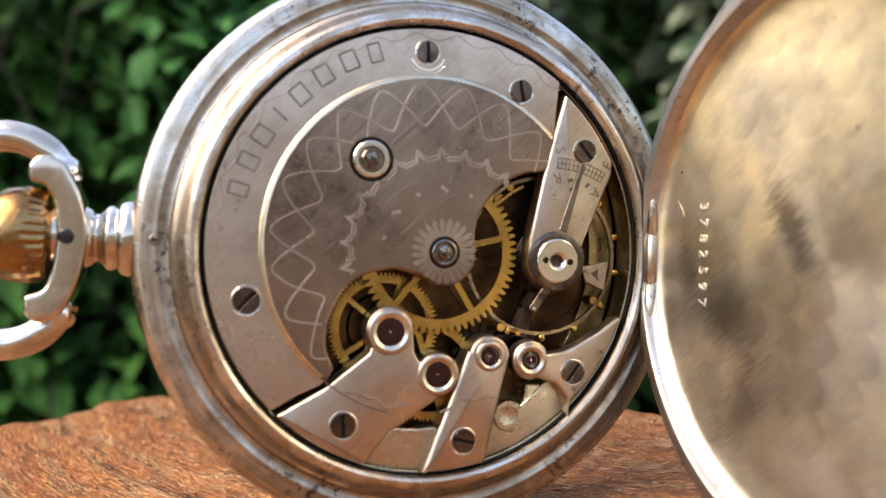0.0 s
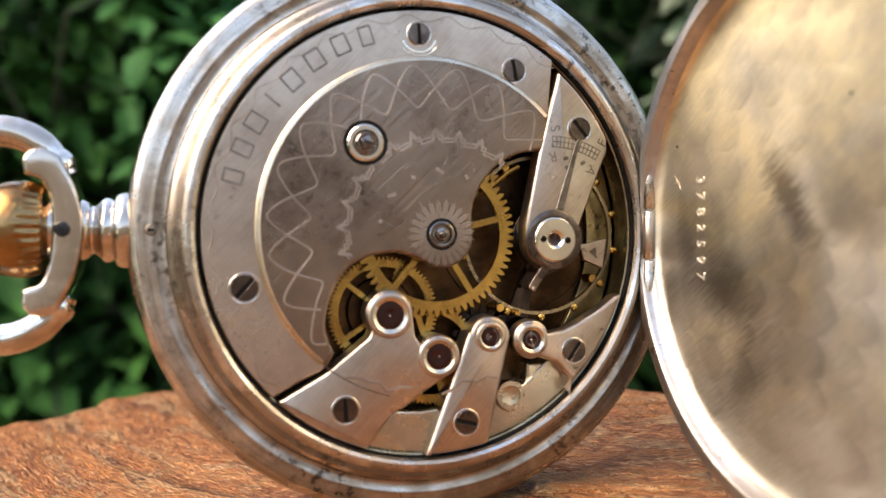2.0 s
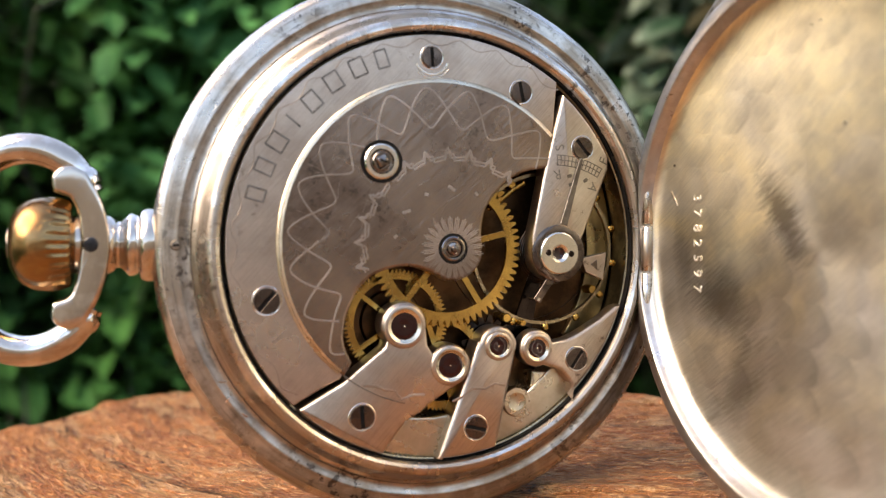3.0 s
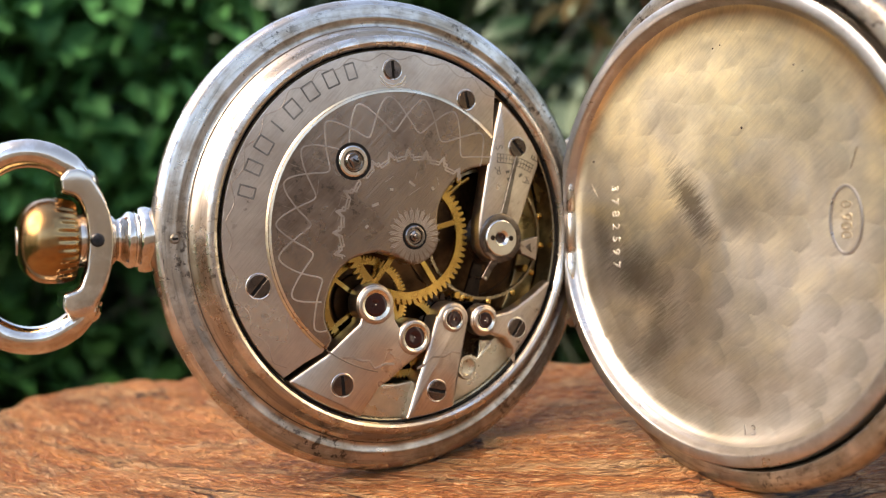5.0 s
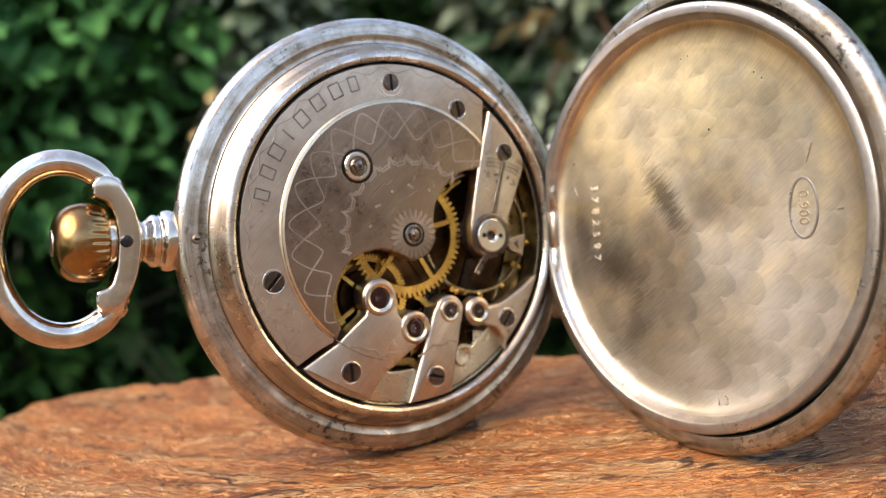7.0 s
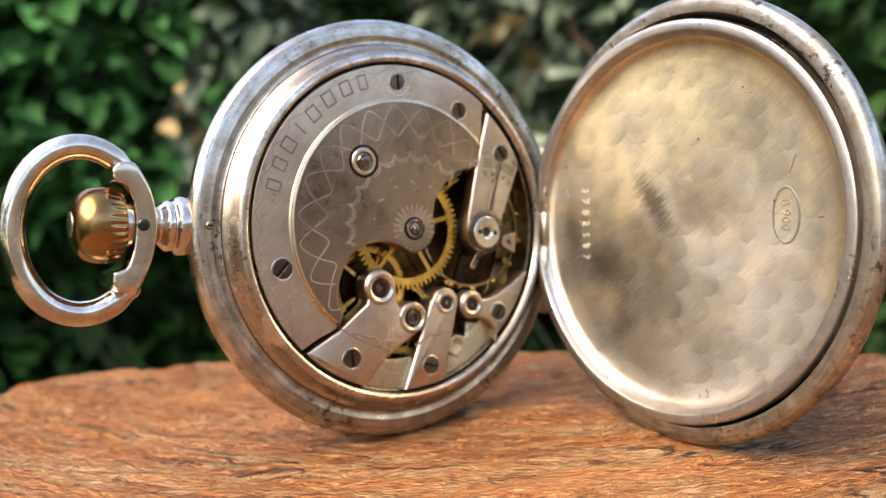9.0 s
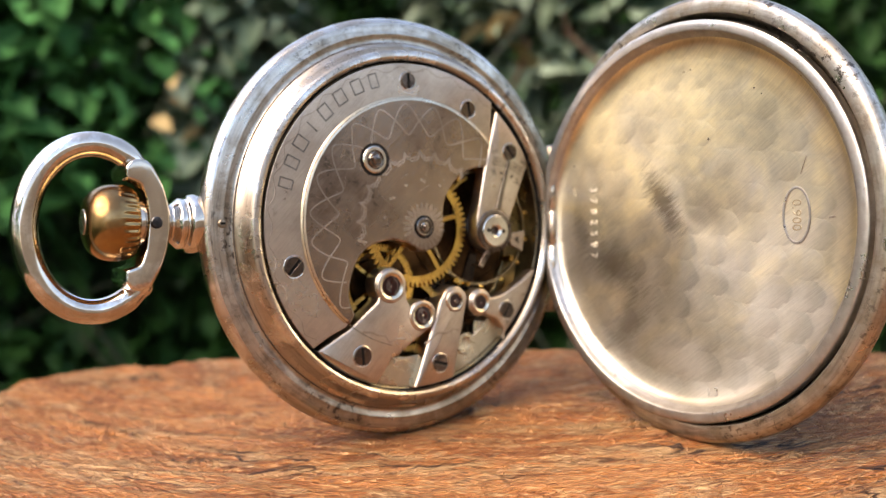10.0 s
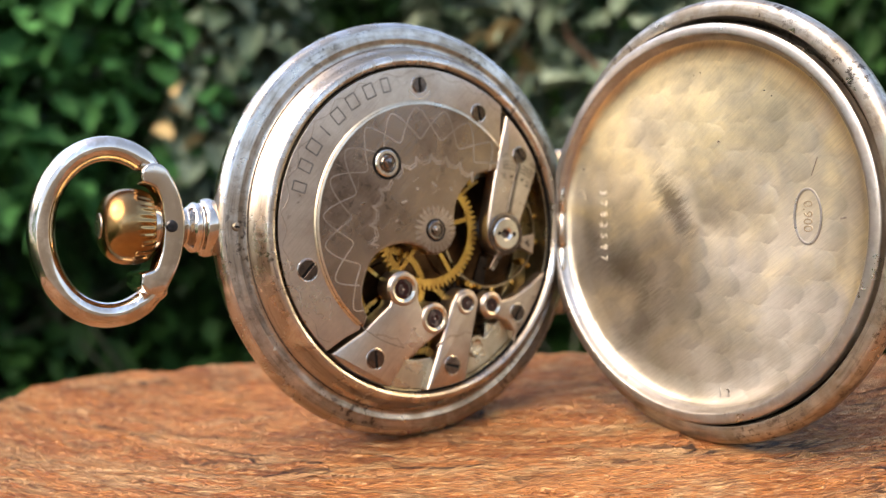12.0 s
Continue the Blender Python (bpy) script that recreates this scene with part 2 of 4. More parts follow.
    b0 = bump(n, l, pillow, 0.20, 0.00022)
    b2 = bump(n, l, noise_tex(n, l, v, 110, 0.0, 0.4), 0.03, 0.0014)
    l.new(b0.outputs["Normal"], b2.inputs["Normal"])
    sc = noise_tex(n, l, coords(n, l, (260, 4200, 1), -30), 1.0, 3.0, 0.6)
    b1 = bump(n, l, sc, 0.16, 0.00003)
    l.new(b2.outputs["Normal"], b1.inputs["Normal"])
    l.new(b1.outputs["Normal"], p.inputs["Normal"])
    return m


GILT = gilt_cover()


def plain(name, base, rough, metallic=0.0, var=0.15, scale=300.0, spec=None):
    m, n, l, p = material(name)
    f = noise_tex(n, l, coords(n, l), scale, 4.0)
    lo, hi = tuple(c * (1 - var) for c in base), tuple(min(1, c * (1 + var)) for c in base)
    l.new(mix(n, l, ramp(n, l, f, [(0.3, grey(0)), (0.7, grey(1))]), lo, hi), p.inputs["Base Color"])
    p.inputs["Roughness"].default_value, p.inputs["Metallic"].default_value = rough, metallic
    if spec is not None:
        p.inputs["Specular IOR Level"].default_value = spec
    return m


RUBY = plain("dark_ruby", (0.015, 0.002, 0.002), 0.06, spec=0.5)
RUST = plain("dark_grime", (0.035, 0.024, 0.017), 0.8)
# near black: the shade of gaps and slots put into a colour
GAP_SHADE = plain("painted_gap_shade", (0.008, 0.007, 0.006), 0.8, spec=0.1)


RINGS = (0.0935, 0.101)  # centre of the wood's growth rings


def ring_coords(n, l):
    """Coordinates along the grain, across it and up, in metres, round the growth rings' centre."""
    tc, sub, flat, sep, cmb = n.new("ShaderNodeTexCoord"), n.new("ShaderNodeVectorMath"), n.new("ShaderNodeVectorMath"), n.new("ShaderNodeSeparateXYZ"), n.new("ShaderNodeCombineXYZ")
    sub.operation, flat.operation = "SUBTRACT", "MULTIPLY"
    l.new(tc.outputs["Object"], sub.inputs[0])
    sub.inputs[1].default_value = (*RINGS, 0)
    l.new(sub.outputs[0], flat.inputs[0])
    flat.inputs[1].default_value = (-1, -1, 0)
    l.new(flat.outputs[0], sep.inputs[0])
    ang, along, far, sz = n.new("ShaderNodeMath"), n.new("ShaderNodeMath"), n.new("ShaderNodeVectorMath"), n.new("ShaderNodeSeparateXYZ")
    ang.operation, along.operation, far.operation = "ARCTAN2", "MULTIPLY", "LENGTH"
    l.new(sep.outputs["Y"], ang.inputs[0])
    l.new(sep.outputs["X"], ang.inputs[1])
    l.new(ang.outputs[0], along.inputs[0])
    along.inputs[1].default_value = 0.15
    l.new(flat.outputs[0], far.inputs[0])
    l.new(tc.outputs["Object"], sz.inputs[0])
    l.new(along.outputs[0], cmb.inputs[0])
    l.new(far.outputs["Value"], cmb.inputs[1])
    l.new(sz.outputs["Z"], cmb.inputs[2])
    return cmb.outputs[0]


def stretched(n, l, vec, along, across):
    """vec in units of a length along the grain and a width across it, in metres."""
    mp = n.new("ShaderNodeMapping")
    mp.inputs["Scale"].default_value = (1 / along, 1 / across, 1 / across)
    l.new(vec, mp.inputs["Vector"])
    return mp.outputs["Vector"]


def wood():
    """Weathered orange hardwood: fibres along the growth rings, open cracks, pale frayed patches, varnish left in places."""
    m, n, l, p = material("weathered_wood")
    v = ring_coords(n, l)
    broad = noise_tex(n, l, stretched(n, l, v, 0.040, 0.0075), 1.0, 6.0, 0.65, 0.6)
    mid = noise_tex(n, l, stretched(n, l, v, 0.0090, 0.0012), 1.0, 5.0, 0.66, 0.4)
    fine = noise_tex(n, l, stretched(n, l, v, 0.0022, 0.00042), 1.0, 4.0, 0.68, 0.4)
    pores = noise_tex(n, l, stretched(n, l, v, 0.0012, 0.00032), 1.0, 1.0, 0.5)
    col = ramp(n, l, broad, [(0.34, (0.20, 0.062, 0.020)), (0.45, (0.36, 0.118, 0.034)), (0.54, (0.46, 0.175, 0.056)), (0.68, (0.50, 0.235, 0.10))])
    col = mix(n, l, ramp(n, l, mid, [(0.36, grey(0.65)), (0.47, grey(0))]), col, (0.17, 0.045, 0.014))
    col = mix(n, l, ramp(n, l, mid, [(0.54, grey(0)), (0.66, grey(0.75))]), col, (0.52, 0.20, 0.055))
    # pale frayed wood where the varnish is gone
    pat = noise_tex(n, l, stretched(n, l, v, 0.026, 0.0075), 1.0, 9.0, 0.76, 1.0)
    worn = ramp(n, l, pat, [(0.52, grey(0)), (0.565, grey(0.68))])
    tan = mix(n, l, ramp(n, l, fine, [(0.38, grey(0)), (0.62, grey(1))]), (0.26, 0.128, 0.054), (0.56, 0.385, 0.215))
    col = mix(n, l, worn, col, tan)
    # fine grain, with the relief's shade and glints put into its colour
    col = mix(n, l, ramp(n, l, fine, [(0.36, grey(0.8)), (0.46, grey(0))]), col, (0.11, 0.036, 0.018))
    col = mix(n, l, ramp(n, l, fine, [(0.545, grey(0)), (0.62, grey(0.85))]), col, (0.66, 0.38, 0.18))
    # long open cracks with frayed lips
    line = noise_tex(n, l, stretched(n, l, v, 0.055, 0.0085), 1.0, 5.0, 0.60, 0.6)
    some = ramp(n, l, noise_tex(n, l, stretched(n, l, v, 0.030, 0.014), 1.0, 2.0), [(0.46, grey(0)), (0.57, grey(1))])
    lip = mix(n, l, 1.0, ramp(n, l, line, [(0.50, grey(0)), (0.515, grey(0.8)), (0.535, grey(0.6)), (0.56, grey(0))]), some, "MULTIPLY")
    col = mix(n, l, lip, col, (0.52, 0.32, 0.16))
    crack = mix(n, l, 1.0, ramp(n, l, line, [(0.487, grey(0)), (0.494, grey(1)), (0.500, grey(1)), (0.507, grey(0))]), some, "MULTIPLY")
    col = mix(n, l, crack, col, (0.045, 0.018, 0.012))
    p.inputs["Specular IOR Level"].default_value = 0.35
    l.new(col, p.inputs["Base Color"])
    l.new(ramp(n, l, mid, [(0.35, grey(0.62)), (0.5, grey(0.34)), (0.65, grey(0.46))]), p.inputs["Roughness"])
    bc = bump(n, l, crack, 1.0, 0.0011)
    bc.invert = True
    last = bc
    for h, st, d in ((lip, 0.8, 0.0006), (worn, 0.8, 0.0005), (mid, 1.0, 0.0026), (fine, 1.0, 0.0016), (pores, 1.0, 0.0008)):
        nb = bump(n, l, h, st, d)
        l.new(last.outputs["Normal"], nb.inputs["Normal"])
        last = nb
    l.new(last.outputs["Normal"], p.inputs["Normal"])
    return m


WOOD = wood()


def leaf_mat(name, a, b, lo=0.47, hi=0.74):
    m, n, l, p = material(name)
    gi = n.new("ShaderNodeNewGeometry")
    clump = noise_tex(n, l, coords(n, l), 16, 3.0, 0.6)
    one = n.new("ShaderNodeMath")
    one.operation = "MULTIPLY_ADD"
    l.new(gi.outputs["Random Per Island"], one.inputs[0])
    one.inputs[1].default_value = 0.20
    l.new(clump, one.inputs[2])
    base = ramp(n, l, one.outputs[0], [(lo, a), (hi, b)])
    vein = noise_tex(n, l, coords(n, l), 120, 4.0)
    l.new(mix(n, l, ramp(n, l, vein, [(0.35, grey(0.15)), (0.65, grey(0))]), base, tuple(c * 0.55 for c in a)), p.inputs["Base Color"])
    p.inputs["Roughness"].default_value = 0.62
    p.inputs["Specular IOR Level"].default_value = 0.12
    p.inputs["Transmission Weight"].default_value = 0.0
    p.inputs["Subsurface Weight"].default_value = 0.0
    return m


LEAF = leaf_mat("green_leaves", (0.012, 0.048, 0.012), (0.075, 0.225, 0.050))
# same leaf green, darkened: the shade inside shrubs is put into the colour
SHADED_LEAF = leaf_mat("shaded_green_leaves", (0.006, 0.024, 0.006), (0.018, 0.062, 0.014))
IVY = leaf_mat("grey_green_leaves", (0.022, 0.055, 0.027), (0.26, 0.32, 0.23), 0.44, 0.76)
BRIGHT = leaf_mat("bright_green_leaves", (0.014, 0.072, 0.019), (0.085, 0.27, 0.080), 0.46, 0.82)
DEAD = leaf_mat("dry_leaves", (0.20, 0.12, 0.05), (0.42, 0.31, 0.15))
BARK = plain("brown_bark", (0.11, 0.062, 0.035), 0.85, var=0.5, scale=90)
STEM = plain("mossy_stem", (0.022, 0.028, 0.014), 0.9, var=0.5, scale=90)
SOIL = plain("dark_soil", (0.035, 0.030, 0.018), 0.95, var=0.5, scale=30)
REFLECTOR_BROWN = plain("reflector_brown", (0.42, 0.33, 0.24), 0.9, var=0.15, scale=6)


# ---- building helpers: all sizes in millimetres ----
def part(name, bm, mat, parent=None, label="", smooth=None, m=None, own=None):
    """Links a bmesh (millimetres) as one mesh object under a thing or a part; own: its pose in its parent."""
    if m is not None:
        bm.transform(m)
    bm.normal_update()
    bmesh.ops.recalc_face_normals(bm, faces=bm.faces[:])
    bm.transform(Matrix.Scale(MM, 4))
    me = bpy.data.meshes.new(name)
    if smooth is not None:
        for f in bm.faces:
            f.smooth = True
        for e in bm.edges:
            if len(e.link_faces) == 2 and e.calc_face_angle(0) > radians(smooth):
                e.smooth = False
    bm.to_mesh(me)
    bm.free()
    me.materials.append(mat)
    ob = new(name, me)
    if parent is not None:
        ob.parent = parent
    if own is not None:
        local = own.copy()
        local.translation = own.translation * MM
        ob.matrix_local = local
    if label:
        ob["label"] = label
    return ob


def lathe(profile, n=128, closed=False, sector=None):
    """Turns (radius, height) pairs round z."""
    bm = bmesh.new()
    rings = []
    for r, h in profile:
        if r < 1e-6:
            rings.append([bm.verts.new((0, 0, h))])
        else:
            rings.append([bm.verts.new((r * math.cos(2 * math.pi * i / n), r * math.sin(2 * math.pi * i / n), h)) for i in range(n)])
    pairs = list(zip(rings, rings[1:])) + ([(rings[-1], rings[0])] if closed else [])
    for a, b in pairs:
        for i in range(n):
            j = (i + 1) % n
            if len(a) == 1 and len(b) == 1:
                continue
            if len(a) == 1:
                bm.faces.new((a[0], b[i], b[j]))
            elif len(b) == 1:
                bm.faces.new((a[i], a[j], b[0]))
            else:
                bm.faces.new((a[i], a[j], b[j], b[i]))
    return bm


def curve_profile(pts, steps=5):
    """Catmull-Rom through profile points."""
    out = []
    q = [pts[0], *pts, pts[-1]]
    for i in range(1, len(q) - 2):
        p0, p1, p2, p3 = (np.array(q[k], float) for k in (i - 1, i, i + 1, i + 2))
        for s in range(steps):
            t = s / steps
            out.append(tuple(0.5 * (2 * p1 + (p2 - p0) * t + (2 * p0 - 5 * p1 + 4 * p2 - p3) * t * t + (3 * p1 - p0 - 3 * p2 + p3) * t ** 3)))
    out.append(pts[-1])
    return out


def arc(cx, cy, r, a0, a1, n=16):
    """Points on a circle from a0 to a1 degrees, in the order given."""
    return [(cx + r * math.cos(radians(a0 + (a1 - a0) * i / n)), cy + r * math.sin(radians(a0 + (a1 - a0) * i / n))) for i in range(n + 1)]


def rounded(poly, radii):
    """Rounds each corner of a polygon with its radius."""
    out = []
    k = len(poly)
    for i, (p, r) in enumerate(zip(poly, radii)):
        p, a, b = Vector(p), Vector(poly[i - 1]), Vector(poly[(i + 1) % k])
        if r <= 0:
            out.append(tuple(p))
            continue
        u, v = (a - p), (b - p)
        d = min(r, u.length * 0.48, v.length * 0.48)
        s, e = p + u.normalized() * d, p + v.normalized() * d
        for j in range(7):
            t = j / 6
            out.append(tuple(s * (1 - t) ** 2 + p * 2 * t * (1 - t) + e * t * t))
    return out


def area(poly):
    return 0.5 * sum(a[0] * b[1] - b[0] * a[1] for a, b in zip(poly, poly[1:] + poly[:1]))


def clean(poly, tol=0.02):
    out = []
    for p in poly:
        if not out or math.dist(p, out[-1]) > tol:
            out.append(p)
    if math.dist(out[0], out[-1]) < tol:
        out.pop()
    return out


def inset(poly, d):
    """Moves each edge of a counter-clockwise polygon inwards."""
    out, k = [], len(poly)
    for i in range(k):
        p, a, b = Vector(poly[i]), Vector(poly[i - 1]), Vector(poly[(i + 1) % k])
        u, v = (p - a).normalized(), (b - p).normalized()
        nu, nv = Vector((-u.y, u.x)), Vector((-v.y, v.x))
        s = nu + nv
        if s.length < 1e-6:
            out.append(tuple(p))
            continue
        s.normalize()
        out.append(tuple(p + s * min(d / max(s.dot(nu), 0.35), d * 2)))
    return out


def prism(poly, h0, h1, bevel=0.0, bm=None):
    """An upright block over a polygon with a bevelled upper edge."""
    bm = bm or bmesh.new()
    poly = clean(poly)
    if area(poly) < 0:
        poly = poly[::-1]
    rings = [(poly, h0)]
    if bevel > 0:
        rings += [(inset(poly, bevel * (1 - math.cos(q))) if q else poly, h1 - bevel * (1 - math.sin(q))) for q in (0.0, 0.52, 1.05, math.pi / 2)]
    else:
        rings += [(poly, h1)]
    vs = [[bm.verts.new((x, y, h)) for x, y in pl] for pl, h in rings]
    k = len(poly)
    for a, b in zip(vs, vs[1:]):
        for i in range(k):
            bm.faces.new((a[i], a[(i + 1) % k], b[(i + 1) % k], b[i]))
    top, bot = bm.faces.new(vs[-1]), bm.faces.new(vs[0][::-1])
    top.normal_update()
    bot.normal_update()
    bmesh.ops.triangulate(bm, faces=[top, bot])
    return bm


def box(bm, c, size, rot=0.0, tilt=None):
    """A box with its centre, size and turn about z added to bm."""
    m = Matrix.Translation(c) @ Matrix.Rotation(radians(rot), 4, "Z") @ (tilt or Matrix.Identity(4)) @ Matrix.Diagonal((*size, 1))
    bmesh.ops.create_cube(bm, size=1, matrix=m)
    return bm


def ribbon(pts, width, h, closed=False, thick=0.03):
    """A thin raised line along a path in the plane."""
    bm = bmesh.new()
    k = len(pts)
    rows = []
    for i in range(k):
        a = Vector(pts[i - 1] if (i > 0 or closed) else pts[i])
        b = Vector(pts[(i + 1) % k] if (i < k - 1 or closed) else pts[i])
        d = (b - a).normalized()
        nrm = Vector((-d.y, d.x)) * width / 2
        p = Vector(pts[i])
        rows.append([bm.verts.new((*(p + nrm), h)), bm.verts.new((*(p + nrm * 0.7), h + thick)), bm.verts.new((*(p - nrm * 0.7), h + thick)), bm.verts.new((*(p - nrm), h))])
    for a, b in list(zip(rows, rows[1:])) + ([(rows[-1], rows[0])] if closed else []):
        for i in range(3):
            bm.faces.new((a[i], b[i], b[i + 1], a[i + 1]))
    return bm


def tube(pts, radius, n=14, closed=False):
    """A round bar along points in space; radius may be a list."""
    bm = bmesh.new()
    k = len(pts)
    pts = [Vector(p) for p in pts]
    rad = radius if isinstance(radius, list) else [radius] * k
    rings, side = [], None
    for i in range(k):
        d = (pts[(i + 1) % k] if (closed or i < k - 1) else pts[i]) - (pts[i - 1] if (closed or i > 0) else pts[i])
        d.normalize()
        if side is None:
            side = d.orthogonal().normalized()
        side = (side - d * side.dot(d)).normalized()
        up = d.cross(side)
        rings.append([bm.verts.new(pts[i] + (side * math.cos(2 * math.pi * j / n) + up * math.sin(2 * math.pi * j / n)) * rad[i]) for j in range(n)])
    for a, b in list(zip(rings, rings[1:])):
        for j in range(n):
            bm.faces.new((a[j], a[(j + 1) % n], b[(j + 1) % n], b[j]))
    if closed:
        a, b = rings[-1], rings[0]
        off = min(range(n), key=lambda o: (a[0].co - b[o].co).length)
        for j in range(n):
            bm.faces.new((a[j], a[(j + 1) % n], b[(j + 1 + off) % n], b[(j + off) % n]))
    else:
        bm.faces.new(rings[0][::-1])
        bm.faces.new(rings[-1])
    return bm


def at(x, y, z=0, rot=0):
    return Matrix.Translation((x, y, z)) @ Matrix.Rotation(radians(rot), 4, "Z")


# ---- the slab of wood ----
OUTLINE = [(78, -62), (74, -110), (44, -152), (-20, -172), (-92, -160), (-136, -112), (-136, -36), (-115, 30), (-86, 58), (-54, 73), (-44, 76), (-38, 82), (-29, 83), (-18, 79), (-11, 74), (-3, 68), (43, 31), (50, 25), (81, -19)]


def slab():
    cx, cy = -10.0, -35.0
    ang = sorted((math.atan2(y - cy, x - cx), math.hypot(x - cx, y - cy)) for x, y in OUTLINE)
    aa = np.array([a for a, _ in ang])
    rr = np.array([r for _, r in ang])
    aa3, rr3 = np.concatenate((aa - 2 * math.pi, aa, aa + 2 * math.pi)), np.concatenate((rr, rr, rr))
    na, nr = 820, 260
    bm = bmesh.new()
    rings = []
    for i in range(nr + 1):
        s = i / nr
        row = []
        for j in range(na):
            a = -math.pi + 2 * math.pi * j / na
            edge = float(np.interp(a, aa3, rr3)) + 1.2 * noise.noise((math.cos(a) * 6, math.sin(a) * 6, 3.0))
            r = edge * s
            x, y = cx + r * math.cos(a), cy + r * math.sin(a)
            g = 150 * math.atan2(RINGS[1] * 1000 - y, RINGS[0] * 1000 - x)
            c = math.hypot(RINGS[0] * 1000 - x, RINGS[1] * 1000 - y)
            z = 0.40 * noise.noise((g / 30, c / 9, 0.0)) + 0.42 * noise.noise((g / 11, c / 2.4, 5.0)) + 0.28 * noise.noise((g / 4, c / 1.2, 9.0)) + 0.16 * noise.noise((g / 1.8, c / 0.8, 13.0))
            crack = abs(noise.noise((g / 45, c / 6.5, 20.0)))
            z -= 1.5 * math.exp(-(crack / 0.035) ** 2) * max(0.0, noise.noise((g / 25, c / 10, 31.0)) + 0.2)
            # splintered steps
            z += 0.28 * min(1.0, max(0.0, 5.0 * noise.noise((g / 34, c / 5.0, 43.0)))) - 0.14
            # the wood is flat where the watch stands on it
            for px, py in ((0.0, 3.0), (27.0, -29.0)):
                d = math.hypot(x - px, y - py)
                z = min(z, -0.40) if d < 8 else z
            lip = max(0.0, r - edge + 9.0)
            row.append(bm.verts.new((x, y, z - 0.35 - 0.030 * lip * lip)))
            if s == 0:
                break
        rings.append(row)
    for i in range(nr):
        a, b = rings[i], rings[i + 1]
        for j in range(na):
            k = (j + 1) % na
            if len(a) == 1:
                bm.faces.new((a[0], b[j], b[k]))
            else:
                bm.faces.new((a[j], b[j], b[k], a[k]))
    low = rings[-1]
    for z, f in ((-8, 1.012), (-30, 1.0), (-60, 0.985), (-450, 1.0)):
        nxt = [bm.verts.new((cx + (v.co.x - cx) * f, cy + (v.co.y - cy) * f, z)) for v in rings[-1]]
        for j in range(na):
            k = (j + 1) % na
            bm.faces.new((low[j], nxt[j], nxt[k], low[k]))
        low = nxt
    bm.faces.new(low[::-1])
    ob = part("tree_stump", bm, WOOD, smooth=50)
    return tagged(ob, "weathered orange hardwood stump with cracked open grain and grey patches", "stump")


slab()

# ---- the pocket watch ----
WATCH = pose(0, 0, 27.47 * MM, 86.35)
watch = tagged(new("pocket_watch"), "open silver pocket watch showing its nickel movement, standing on weathered wood", "pocket watch")
watch.matrix_world = WATCH
AXIS = -6.6  # the line from crown to hinge, in degrees within the case's plane


def make_case():
    outer = [(22.55, 0.42), (22.95, 0.2), (23.3, -0.5), (23.75, -1.35), (24.12, -1.72), (24.3, -1.95), (24.4, -2.35), (24.75, -2.5), (25.2, -2.42), (25.55, -2.3), (25.9, -2.38), (26.65, -2.45), (27.4, -2.7), (27.8, -3.3), (27.9, -4.0), (27.75, -4.9), (27.25, -6.2), (26.0, -8.3), (23.8, -10.2), (20, -11.4), (0, -12.0)]
    prof = [(21.72, -7.5), (21.72, -0.05), (21.9, 0.25), (22.2, 0.42)] + curve_profile(outer, 3)
    case = part("case", lathe(prof, 192), SILVER, watch, "worn silver case with tarnished ridges", smooth=24)
    seam = part("case_seam", lathe([(24.33, -2.02), (24.42, -2.2), (24.33, -2.36), (24.2, -2.2)], 160, True), RUST, case, "dark grime in the joint", smooth=60)
    part("case_band", lathe(curve_profile([(24.46, -2.38), (24.75, -2.46), (25.2, -2.38), (25.55, -2.26), (25.9, -2.34), (26.6, -2.42), (27.0, -2.52)], 3), 192), TARNISH, case, "grey tarnished band with dark specks", smooth=40)
    # black ring that paints the shadow between movement and case
    part("movement_gap_shade", lathe([(21.70, -0.9), (21.70, -0.35), (21.62, -0.3), (21.55, -0.35), (21.55, -0.9)], 160), GAP_SHADE, watch, "black ring painting the shadow between movement and case", smooth=40)
    # gold light on the inner wall is put into a gilt colour
    part("movement_wall", lathe([(21.6, -0.92), (21.4, -1.0), (21.35, -1.3), (21.45, -5.1), (21.6, -5.1)], 160), DULL_GILT, watch, "inner wall below the rim, gold light put into its gilt colour", smooth=40)
    return case


make_case()


